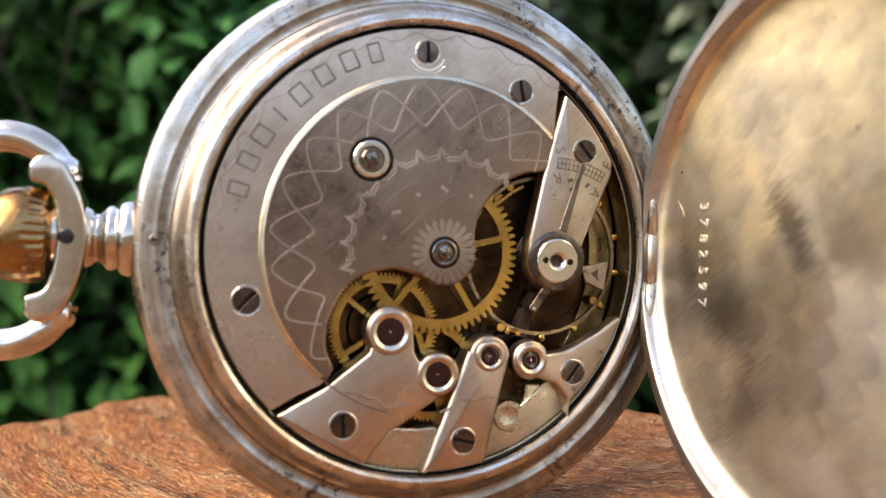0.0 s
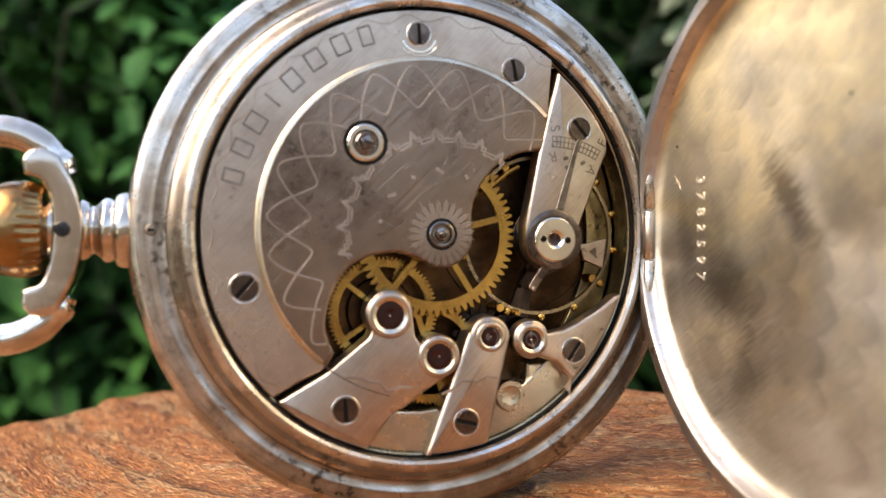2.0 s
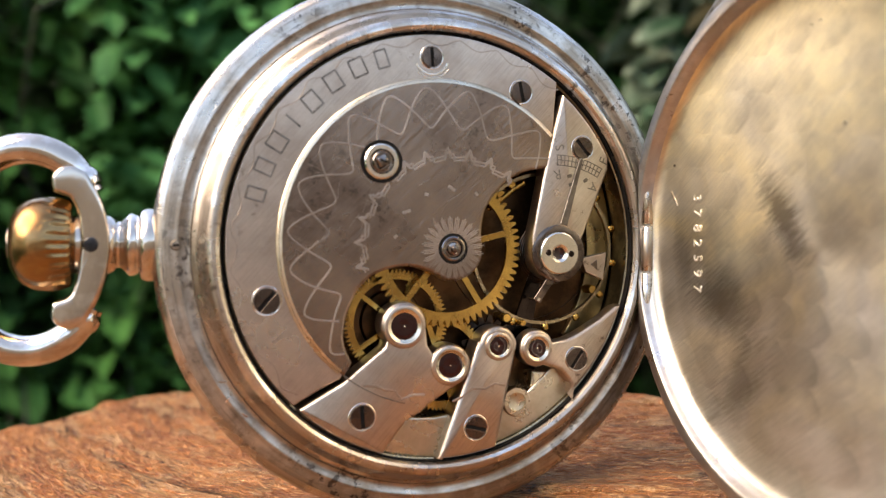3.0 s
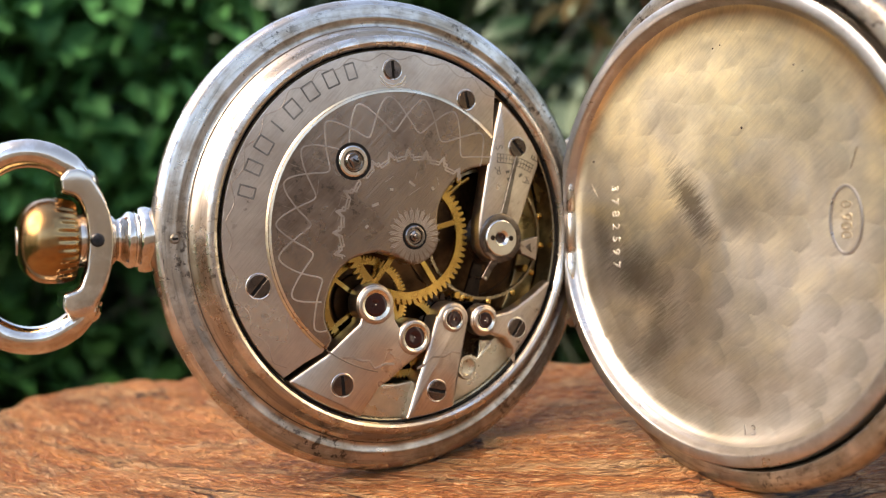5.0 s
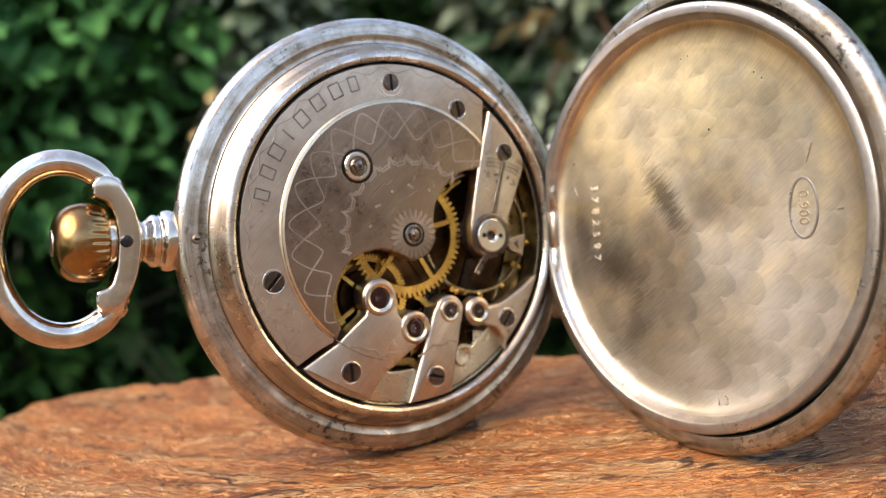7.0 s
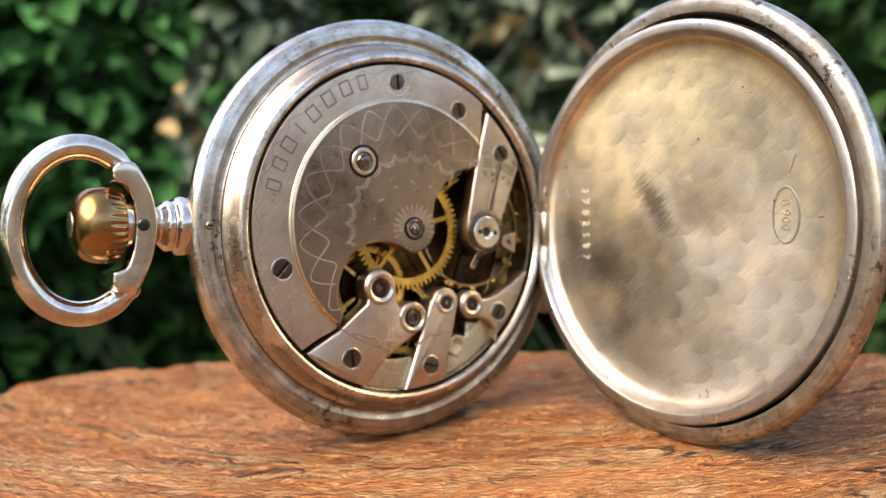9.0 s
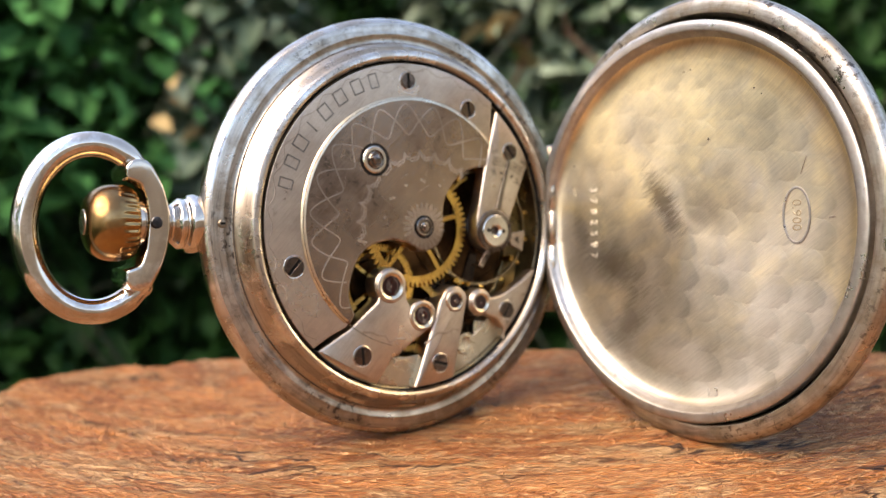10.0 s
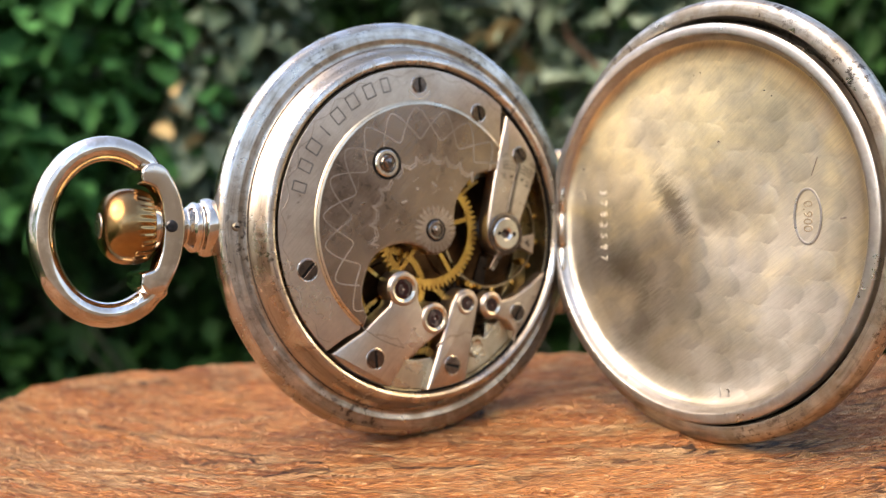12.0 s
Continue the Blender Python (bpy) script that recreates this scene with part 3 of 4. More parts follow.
def gear(teeth, r_out, r_root, r_in, h0, h1, spokes, hub, turn=0.0, spoke_w=0.9):
    """A toothed wheel with crossings and hub."""
    bm = bmesh.new()
    outer, inner = [], []
    for i in range(teeth):
        for f, r in ((-0.42, r_root), (-0.20, r_out * 0.985), (0.0, r_out), (0.20, r_out * 0.985), (0.42, r_root)):
            a = 2 * math.pi * (i + f) / teeth + radians(turn)
            outer.append((r * math.cos(a), r * math.sin(a)))
            inner.append((r_in * math.cos(a), r_in * math.sin(a)))
    k = len(outer)
    vs = [[bm.verts.new((x, y, h)) for x, y in pl] for pl, h in ((outer, h0), (outer, h1), (inner, h1), (inner, h0))]
    for a, b in zip(vs, vs[1:] + vs[:1]):
        for i in range(k):
            bm.faces.new((a[i], a[(i + 1) % k], b[(i + 1) % k], b[i]))
    for s in range(spokes):
        a = turn + 360 * s / spokes
        mid = (r_in + 0.2) / 2
        box(bm, (mid * math.cos(radians(a)), mid * math.sin(radians(a)), (h0 + h1) / 2), (r_in + 0.2, spoke_w, (h1 - h0) * 0.9), a)
    hub_bm = lathe([(0, h0 - 0.1), (hub, h0 - 0.1), (hub, h1 + 0.12), (0, h1 + 0.12)], 24)
    tmp = bpy.data.meshes.new("tmp")
    hub_bm.to_mesh(tmp)
    bm.from_mesh(tmp)
    hub_bm.free()
    bpy.data.meshes.remove(tmp)
    return bm


DISC_C, DISC_R = (0.05, 0.4), 16.4
# outline of the main plate's inner side, from the lower left rim round the wheels to the balance cock
CUT_EDGE = [(-13.9, -12.35), (-11.7, -11.65), (-10.46, -10.2), (-10.96, -8.41), (-10.84, -6.83), (-10.04, -4.68), (-8.66, -2.79), (-6.69, -1.73), (-3.94, -1.49), (-2.05, -2.08), (-0.43, -2.93)]
CUT_EDGE2 = [(4.27, -0.4), (4.35, 1.4), (5.19, 3.59), (7.38, 5.76), (9.81, 6.78), (12.45, 6.96)]


def smooth_line(pts, steps=4):
    return curve_profile(pts, steps)


def make_plates():
    # base plate deep below, its shade put into the colour
    part("pillar_plate", lathe([(0, -5.2), (21.3, -5.2), (21.5, -5.0), (21.5, -6.5), (0, -6.5)], 128), SHADED_BRONZE, watch, "brown base plate darkened for the shade deep in the movement", smooth=30)
    # light falling on the plate's right side, painted as a paler gilt sector
    part("lit_sector", prism(arc(0, 0, 21.3, -38, 50, 40) + arc(0, 0, 18.3, 50, -38, 40), -5.1, -4.3, 0.15), LIT_GILT, watch, "olive gilt sector painted as the lit rim of the base plate", smooth=35)
    part("base_ledge", prism(arc(0, 0, 21.4, 246, 318, 40) + [(14.0, -13.0), (11.0, -14.2), (8.0, -16.4), (5.0, -15.4), (2.2, -17.2), (-2.6, -17.2), (-5.0, -16.8)], -5.1, -1.2, 0.2), LEDGE, watch, "pale nickel ledge of the base plate")
    inner = smooth_line(CUT_EDGE[2:]) + arc(1.03, -0.28, 3.25, -113, -22, 12) + smooth_line(CUT_EDGE2)
    a0, a1 = math.degrees(math.atan2(14.6, 14.45)), math.degrees(math.atan2(-13.45, -16.4)) + 360
    ring = arc(0, 0, 21.35, a0 + 2.3, a1, 90)
    ring_poly = ring + [(-13.9, -12.35), (-11.7, -11.65)] + inner + [(13.35, 10.44)]
    part("main_plate", prism(ring_poly, -1.7, 0.0, 0.12), NICKEL, watch, "brushed nickel three-quarter plate with engraved waves", smooth=None)
    # raised disc on it: the same inner edge, bounded by a circle with a bright bevel
    cx, cy = DISC_C
    s0 = math.degrees(math.atan2(10.3 - cy, 13.2 - cx))
    s1 = math.degrees(math.atan2(-11.55 - cy, -11.4 - cx)) + 360
    disc_poly = arc(cx, cy, DISC_R, s0, s1, 90) + inner
    return disc_poly


def raised_disc(poly):
    disc = part("raised_disc", prism(poly, -0.02, 0.42, 0.30), DISC_NICKEL, watch, "raised brushed nickel centre with wavy engraving")
    cx, cy = DISC_C
    # bright bevel ring along its circular edge
    bm = bmesh.new()
    rows = []
    for i in range(121):
        a = radians(37 + (224 - 37) * i / 120)
        rows.append([bm.verts.new((cx + r * math.cos(a), cy + r * math.sin(a), h)) for r, h in ((16.62, 0.0), (16.58, 0.1), (16.36, 0.2), (16.32, 0.36), (16.08, 0.44))])
    for a, b in zip(rows, rows[1:]):
        for i in range(4):
            bm.faces.new((a[i], b[i], b[i + 1], a[i + 1]))
    part("disc_bevel", bm, BEVEL, disc, "polished bevel", smooth=50)
    return disc


disc = raised_disc(make_plates())


def make_bridges():
    # third and fourth wheel bridge
    poly = [(-16.0, -13.95), (-11.5, -12.05), (-7.0, -9.2)] + arc(-4.8, -7.3, 2.35, 215, -15, 20) + [(-2.55, -9.6)] + arc(-0.45, -11.95, 2.15, 140, -75, 20) + [(-2.9, -15.5), (-4.0, -16.2), (-5.65, -16.9), (-8.3, -19.65)] + arc(0, 0, 21.35, 247, 221.6, 14)
    b1 = part("train_bridge", prism(poly, -2.4, 0.3, 0.34), NICKEL, watch, "brushed nickel train bridge with two jewel bosses", smooth=35)
    # escape wheel bridge
    poly = [(-2.75, -21.15), (2.8, -10.0)] + arc(4.95, -10.75, 2.05, 160, -10, 18) + [(3.6, -21.0)] + arc(0, 0, 21.35, 279.7, 262.6, 8)
    b2 = part("escape_bridge", prism(poly, -2.6, 0.34, 0.42), NICKEL, watch, "brushed nickel finger bridge", smooth=35)
    # pallet bridge with a curved tail
    poly = [(11.0, -11.2), (12.6, -11.1), (14.0, -10.7), (16.6, -9.6), (18.6, -8.4), (19.35, -8.3)] + arc(0, 0, 21.0, 336.6, 306.5, 14)[1:] + [(12.5, -16.9), (12.6, -15.8), (11.6, -14.3), (10.2, -13.65)] + arc(9.2, -11.6, 1.95, -70, -330, 20)
    b3 = part("pallet_bridge", prism(poly, -1.5, 0.3, 0.38), NICKEL, watch, "brushed nickel pallet bridge with curved tail", smooth=35)
    # balance cock
    poly = [(14.75, 14.45)] + arc(0, 0, 20.75, 43.5, 21.2, 10) + [(19.2, 6.2), (15.3, -1.0)] + arc(12.5, -2.0, 3.0, 0, -175, 24) + [(9.75, 0.0), (11.85, 6.6)]
    b4 = part("balance_cock", prism(poly, -1.6, 0.5, 0.36), NICKEL, watch, "nickel balance cock with engraved regulator scale", smooth=35)
    return b1, b2, b3, b4


train_bridge, escape_bridge, pallet_bridge, balance_cock = make_bridges()


def screw(x, y, h, r, turn, mat=SCREW, parent=None):
    """A slotted screw head sunk in a bright countersink."""
    half = math.degrees(math.asin(0.16))
    bm = prism(arc(0, 0, r, half, 180 - half, 18), -0.2, 0.2, 0.03)
    prism(arc(0, 0, r, 180 + half, 360 - half, 18), -0.2, 0.2, 0.03, bm)
    ob = part("screw", bm, mat, parent or watch, "dark steel slotted screw", m=at(x, y, h, turn))
    part("slot", prism(arc(0, 0, r * 0.97, 0, 345, 23), -0.2, 0.08), GAP_SHADE, ob, m=at(x, y, h, turn))
    part("countersink", lathe([(r + 0.04, -0.05), (r + 0.06, 0.02), (r + 0.13, 0.035), (r + 0.19, 0.0)], 40), NICKEL_EDGE, ob, "bright ring", m=at(x, y, h), smooth=40)
    return ob


for x, y, h, r, turn in ((0.98, 19.06, 0.0, 1.05, 88), (10.25, 15.0, 0.0, 1.1, 95), (-17.92, -3.21, 0.0, 1.25, 42), (-9.99, -15.67, 0.3, 1.2, 88), (1.59, -18.67, 0.34, 1.15, -20), (13.51, -13.31, 0.3, 1.15, 48), (16.4, 8.7, 0.5, 1.12, -55)):
    screw(x, y, h, r, turn)


def jewel(x, y, h, r, dark):
    """A softly rounded boss with a bright countersink and a dark pierced stone."""
    boss = lathe([(r + 0.12, -0.1), (r + 0.1, 0.06), (r, 0.18), (r * 0.92, 0.23), (r * 0.86, 0.24), (r * 0.82, 0.24)], 56)
    ob = part("jewel_boss", boss, NICKEL, watch, "rounded nickel boss", m=at(x, y, h), smooth=60)
    part("jewel_setting", lathe([(r * 0.82, 0.24), (r * 0.78, 0.22), (dark * 1.28, 0.06), (dark * 1.12, 0.02)], 56), BEVEL_BRIGHT, ob, "polished countersunk setting", m=at(x, y, h), smooth=35)
    stone = part("jewel", lathe([(dark * 1.20, 0.035), (dark * 1.0, 0.06), (dark * 0.75, 0.075), (dark * 0.5, 0.06), (dark * 0.25, 0.03), (0, 0.02)], 36), RUBY, ob, "dark red jewel", m=at(x, y, h), smooth=60)
    part("pivot", lathe([(0, 0.11), (0.06, 0.10), (0.09, 0.05), (0.09, 0.0)], 12), NICKEL_EDGE, stone, m=at(x, y, h), smooth=60)
    return ob


jewel(-4.8, -7.38, 0.3, 2.1, 1.15)
jewel(-0.45, -11.95, 0.3, 1.95, 1.08)
jewel(4.92, -10.73, 0.34, 1.4, 0.82)
jewel(9.16, -11.6, 0.3, 1.55, 0.82)

# winding square and centre arbor
w_set = part("winding_collar", lathe([(1.85, 0.40), (1.85, 0.36), (1.75, 0.30), (1.75, 0.5), (1.6, 0.62), (1.25, 0.62), (1.1, 0.42), (1.0, 0.2), (0, 0.2)], 48), NICKEL_EDGE, watch, "polished collar", m=at(-5.41, 9.05), smooth=35)
# black ring on the disc, painted as shade round the collar
part("collar_gap_shade", lathe([(1.76, 0.44), (2.12, 0.455), (2.12, 0.2), (1.76, 0.2)], 48, True), GAP_SHADE, w_set, "gap shade painted as a black ring", m=at(-5.41, 9.05), smooth=60)
part("winding_square", prism(rounded([(-0.62, -0.62), (0.62, -0.62), (0.62, 0.62), (-0.62, 0.62)], [0.2] * 4), 0.2, 1.2, 0.42), MIRROR_STEEL, w_set, "polished dark steel square", m=at(-5.41, 9.05, 0, 20), smooth=75)
part("square_base", lathe([(0.98, 0.2), (0.98, 0.62), (0.85, 0.75), (0, 0.75)], 32), MIRROR_STEEL, w_set, m=at(-5.41, 9.05), smooth=40)
c_set = part("centre_collar", lathe([(1.25, 0.42), (1.25, 0.55), (1.12, 0.62), (0.95, 0.6), (0.8, 0.35), (0, 0.35)], 40), MIRROR_STEEL, watch, "polished collar", m=at(1.04, -0.27), smooth=35)
part("collar_gap_shade", lathe([(1.24, 0.44), (1.55, 0.455), (1.55, 0.3), (1.24, 0.3)], 40, True), GAP_SHADE, c_set, m=at(1.04, -0.27), smooth=60)
part("centre_arbor", lathe([(0, 1.15), (0.25, 1.1), (0.36, 0.95), (0.36, 0.75), (0.6, 0.7), (0.68, 0.55), (0.68, 0.3), (0, 0.3)], 24), MIRROR_STEEL, c_set, "polished steel arbor", m=at(1.04, -0.27), smooth=40)

# the going train
part("centre_wheel", gear(66, 8.1, 7.4, 6.55, -1.95, -1.45, 5, 1.3, 8, 0.62), BRASS, watch, "gilt brass toothed wheel with five spokes", m=at(1.03, -0.3))
part("third_wheel", gear(76, 5.5, 5.1, 4.45, -3.4, -2.95, 5, 1.0, 136, 0.5), BRASS, watch, "gilt brass toothed wheel", m=at(-4.75, -7.3))
part("fourth_wheel", gear(70, 5.0, 4.65, 4.0, -2.85, -2.5, 4, 0.9, 12, 0.6), BRASS, watch, "small gilt brass toothed wheel", m=at(-0.6, -12.0))
part("escape_wheel", gear(15, 2.9, 2.1, 1.7, -3.2, -2.9, 4, 0.6, 5, 0.4), STEEL, watch, "dark steel escape wheel", m=at(4.9, -10.7))
part("barrel", lathe([(0, -2.6), (9.2, -2.6), (9.35, -2.75), (9.35, -4.6), (0, -4.6)], 96), BRASS, watch, "gilt mainspring barrel", m=at(-5.4, 9.05), smooth=30)


def make_balance():
    bx, by = 12.1, -1.5
    rim = part("balance_wheel", lathe([(8.12, -3.0), (8.12, -2.45), (7.78, -2.45), (7.78, -3.0)], 96, True), DULL_GILT, watch, "dull gilt balance rim with timing screws", m=at(bx, by), smooth=30)
    arm = bmesh.new()
    box(arm, (0, 0, -2.65), (15.4, 0.9, 0.5), 64)
    part("balance_arm", arm, STEEL, rim, "steel arm", m=at(bx, by))
    for i in range(14):
        a = 360 / 14 * i + 9
        bm = lathe([(0, 0.0), (0.34, 0.0), (0.4, 0.08), (0.4, 0.55), (0.3, 0.7), (0, 0.7)], 14)
        part("timing_screw", bm, BRASS, rim, "", m=at(bx, by, -2.65, a) @ Matrix.Translation((8.1, 0, 0)) @ Matrix.Rotation(radians(90), 4, "Y"), smooth=40)
    pts = [(0.75 + 0.23 * k / 24 * 1.0, 360 * k / 24) for k in range(24 * 12)]
    spiral = [(r * math.cos(radians(a)), r * math.sin(radians(a)), -1.75) for r, a in pts]
    part("hairspring", tube(spiral, 0.07, 5), STEEL, watch, "dark coiled hairspring", m=at(12.3, -1.9), smooth=60)
    part("balance_staff", lathe([(0, -4.8), (0.45, -4.8), (0.45, -1.2), (0, -1.2)], 16), STEEL, watch, "steel staff", m=at(bx, by), smooth=40)
    # regulator: ring, index, key arm and stud carrier on the cock
    reg = part("regulator_ring", lathe([(2.95, 0.52), (2.95, 0.66), (2.8, 0.74), (2.25, 0.74), (2.2, 0.52)], 56), SCREW, watch, "dark steel regulator ring", m=at(12.45, -2.0), smooth=35)
    a = Vector((13.35, 0.9))
    b = Vector((16.0, 7.35))
    d = (b - a).normalized()
    nrm = Vector((-d.y, d.x))
    poly = [tuple(a + nrm * 0.42), tuple(a - nrm * 0.42), tuple(b - nrm * 0.22), tuple(b + d * 0.5), tuple(b + nrm * 0.22)]
    part("index_pointer", prism(poly, 0.51, 0.72, 0.08), CUT, reg, "slim dark grey pointer")
    part("curb_arm", prism(rounded([(11.55, -4.2), (10.9, -4.5), (9.2, -6.45), (9.9, -7.0), (11.0, -5.6), (12.0, -4.7)], [0.1, 0.1, 0.3, 0.3, 0.2, 0.1]), 0.1, 0.5, 0.08), SCREW, reg, "dark curb arm")
    part("curb_pin", lathe([(0, 0.62), (0.17, 0.6), (0.2, 0.5), (0.2, -1.6), (0, -1.6)], 12), NICKEL_EDGE, reg, m=at(9.75, -6.5), smooth=40)
    cap = part("end_cap", lathe([(2.18, 0.5), (2.18, 0.8), (2.05, 0.9), (0.95, 0.9), (0.62, 0.7), (0.5, 0.55), (0, 0.5)], 48), NICKEL_EDGE, watch, "bright nickel end cap", m=at(12.5, -2.0), smooth=30)
    part("jewel", lathe([(0.62, 0.705), (0.4, 0.62), (0.15, 0.6), (0, 0.56)], 24), RUBY, cap, "dark red jewel", m=at(12.5, -2.0), smooth=60)
    for sx in (-1.28, 1.28):
        part("cap_screw", lathe([(0, 1.0), (0.26, 0.99), (0.33, 0.92), (0.33, 0.85), (0, 0.85)], 16), STEEL, cap, m=at(12.5 + sx, -2.0 - 0.16 * sx), smooth=40)
    stud = part("stud_block", prism([(15.5, -2.9), (18.55, -2.6), (17.85, -5.5), (15.9, -4.4)], -1.4, -0.4, 0.1), NICKEL, watch, "pale nickel stud block")
    part("stud_wedge", prism([(16.5, -3.65), (17.3, -3.25), (17.25, -4.4)], -0.42, -0.34, 0.03), SCREW, stud, "dark wedge")


make_balance()


def line_mark(x, y, w, l, rot, h, mat=CUT, parent=None, name="engraved_line"):
    bm = bmesh.new()
    box(bm, (0, 0, 0), (w, l, 0.05))
    return part(name, bm, mat, parent or watch, m=at(x, y, h + 0.012, rot))


def lettering(body, size, mat, parent, m, name, label="", depth=0.03):
    """Raised or cut characters in the built-in font as one mesh, in millimetres."""
    cu = bpy.data.curves.new("text", "FONT")
    cu.body, cu.size, cu.extrude, cu.align_x, cu.align_y, cu.resolution_u = body, size, depth, "CENTER", "CENTER", 3
    tmp = new("text", cu)
    me = bpy.data.meshes.new_from_object(tmp.evaluated_get(bpy.context.evaluated_depsgraph_get()))
    bpy.data.objects.remove(tmp)
    bm = bmesh.new()
    bm.from_mesh(me)
    bpy.data.meshes.remove(me)
    return part(name, bm, mat, parent, label, m=m)


def make_scale():
    """The regulator scale: two arcs crossed by ticks, with its letters."""
    cx, cy = 12.45, -2.0
    for r in (9.2, 9.75, 10.25):
        pts = [(cx + r * math.cos(radians(a)), cy + r * math.sin(radians(a))) for a in np.linspace(54, 85, 20)]
        part("scale_arc", ribbon(pts, 0.1, 0.5, thick=0.012), CUT, balance_cock)
    for i in range(13):
        a = 54.5 + 30 * i / 12
        r0, r1 = 9.2, 10.25
        rm = (r0 + r1) / 2
        line_mark(cx + rm * math.cos(radians(a)), cy + rm * math.sin(radians(a)), 0.09, r1 - r0, a - 90, 0.49, CUT, balance_cock, "scale_tick")
    for ch, x, y, rot in (("S", 13.85, 8.95, 96), ("R", 13.25, 6.2, 186), ("F", 18.75, 7.1, 60), ("A", 17.15, 4.45, 225)):
        lettering(ch, 1.45, CUT, balance_cock, at(x, y, 0.5, rot), "scale_letter", "engraved letter", 0.012)
    for x, y, rot in ((14.6, 5.9, 190), (14.7, 5.0, 190), (16.4, 5.3, 210)):
        line_mark(x, y, 0.55, 0.35, rot, 0.49, CUT, balance_cock, "scale_mark")


make_scale()


def make_engraving():
    """Wave bands, dashed circle and rosette cut into the plates, and the maker's mark as plain outlines."""
    cx, cy = DISC_C
    main = disc

    def keep(p):
        x, y = p
        inside = math.hypot(x - cx, y - cy) < 16.0
        gap1 = math.hypot(x + 4.75, y + 7.3) < 6.6
        gap2 = math.hypot(x - 13.0, y + 2.0) < 9.2 or (x > 3.6 and y < 1.2)
        low = y < -9.6 or (x > 12.3 + (y - 6.96) * 0.27)
        low = low or (y < -1.7 and x > -5.2 and math.hypot(x - 1.03, y + 0.28) > 3.1)
        hole = math.hypot(x + 5.41, y - 9.05) < 2.05
        return inside and not (gap1 or gap2 or low or hole)

    def runs(pts, width, label):
        run = []
        for p in pts + [None]:
            if p is not None and keep(p):
                run.append(p)
            else:
                if len(run) > 3:
                    part("engraved_wave", ribbon(run, width, 0.425, thick=0.012), ENGRAVED, main, label)
                run = []

    n = 1500
    for ph in (-31.3, 148.7):
        pts = []
        for i in range(n):
            a = 2 * math.pi * (i / n + 0.75)
            wob = 0.35 * noise.noise((4 * math.cos(a), 4 * math.sin(a), ph))
            w = math.sin(11.378 * (a if a < 2 * math.pi else a - 2 * math.pi) + radians(ph) + wob)
            r = 13.55 + 1.95 * math.asin(0.9 * w) / 1.12 + 0.12 * noise.noise((9 * math.cos(a), 9 * math.sin(a), ph))
            pts.append((cx + r * math.cos(a), cy + r * math.sin(a)))
        runs(pts, 0.19, "pale engraved wavy line")
    for off in (0.0, 0.34):
        pts = []
        for i in range(n):
            a = 2 * math.pi * i / n
            w = (i * 26 / n) % 1.0
            r = 9.15 + off + 0.75 * max(0.0, 1 - abs(w - 0.3) / 0.16) - 0.35 * w
            pts.append((1.03 + r * math.cos(a), -0.28 + r * math.sin(a)))
        runs(pts, 0.2, "pale engraved toothed circle")
    for i in range(14):
        a = radians(360 * i / 14 + 8)
        x, y = 1.03 + 6.1 * math.cos(a), -0.28 + 6.1 * math.sin(a)
        if keep((x, y)) and y > -0.8:
            line_mark(x, y, 0.32, 0.9 if i % 2 else 0.45, math.degrees(a) - 90 + 55, 0.41, ENGRAVED, main, "engraved_dash")
    for i in range(24):
        a = 360 * i / 24
        bm = bmesh.new()
        for k, s in ((-1, 1.0), (1, 1.0), (0, 1.08)):
            box(bm, ((1.3 + 3.0 * s) / 2 + 0.1, 0.17 * k, 0), ((3.0 * s - 1.3), 0.11, 0.03))
        x, y = math.cos(radians(a)), math.sin(radians(a))
        if not (x > 0.75 and y < -0.55):
            sc = 0.93 if 200 < a < 345 else 1.0
            part("rosette_petal", bm, ENGRAVED, main, m=at(1.03, -0.28, 0.43, a) @ Matrix.Scale(sc, 4))
    # scalloped line round the outer ring
    pts = []
    for i in range(900):
        a = radians(46 + (218 - 46) * i / 899)
        w = abs(math.sin(16 * a))
        r = 20.95 - 0.7 * w ** 1.5
        pts.append((r * math.cos(a), r * math.sin(a)))
    part("engraved_wave", ribbon(pts, 0.12, 0.002, thick=0.012), ENGRAVED, watch, "faint engraved scallops")
    pts = [(-9.6, -12.6), (-8.2, -12.9), (-7.4, -13.4), (-6.4, -13.6), (-5.9, -14.6), (-4.6, -14.3), (-3.4, -14.5)]
    part("engraved_wave", ribbon(pts, 0.26, 0.302, thick=0.012), ENGRAVED, train_bridge, "pale engraved line")
    pts = [(-0.6, -15.6), (0.5, -15.3), (1.6, -14.6), (3.0, -14.9), (4.2, -14.5), (5.2, -14.9)]
    part("engraved_wave", ribbon(pts, 0.24, 0.342, thick=0.012), ENGRAVED, escape_bridge, "pale engraved line")
    # the maker's mark: eight plain engraved outlines along the rim
    for (x, y), w in zip(((-17.85, 7.0), (-16.75, 9.5), (-15.3, 11.75), (-13.55, 13.65), (-11.55, 15.4), (-9.25, 17.15), (-6.7, 18.4), (-4.2, 19.1)), (1.15, 1.25, 1.5, 0.25, 1.45, 1.5, 1.45, 1.15)):
        a = math.degrees(math.atan2(y, x)) - 90
        hgt = 1.75
        if w < 0.5:
            ob = line_mark(x, y, 0.2, hgt, a, -0.01, CUT, watch, "engraved_bar")
        else:
            pts = rounded([(-w / 2, -hgt / 2), (w / 2, -hgt / 2), (w / 2, hgt / 2), (-w / 2, hgt / 2)], [0.05] * 4)
            ob = part("engraved_bar", ribbon(pts, 0.2, 0.002, True, 0.012), CUT, watch, m=at(x, y, 0, a))
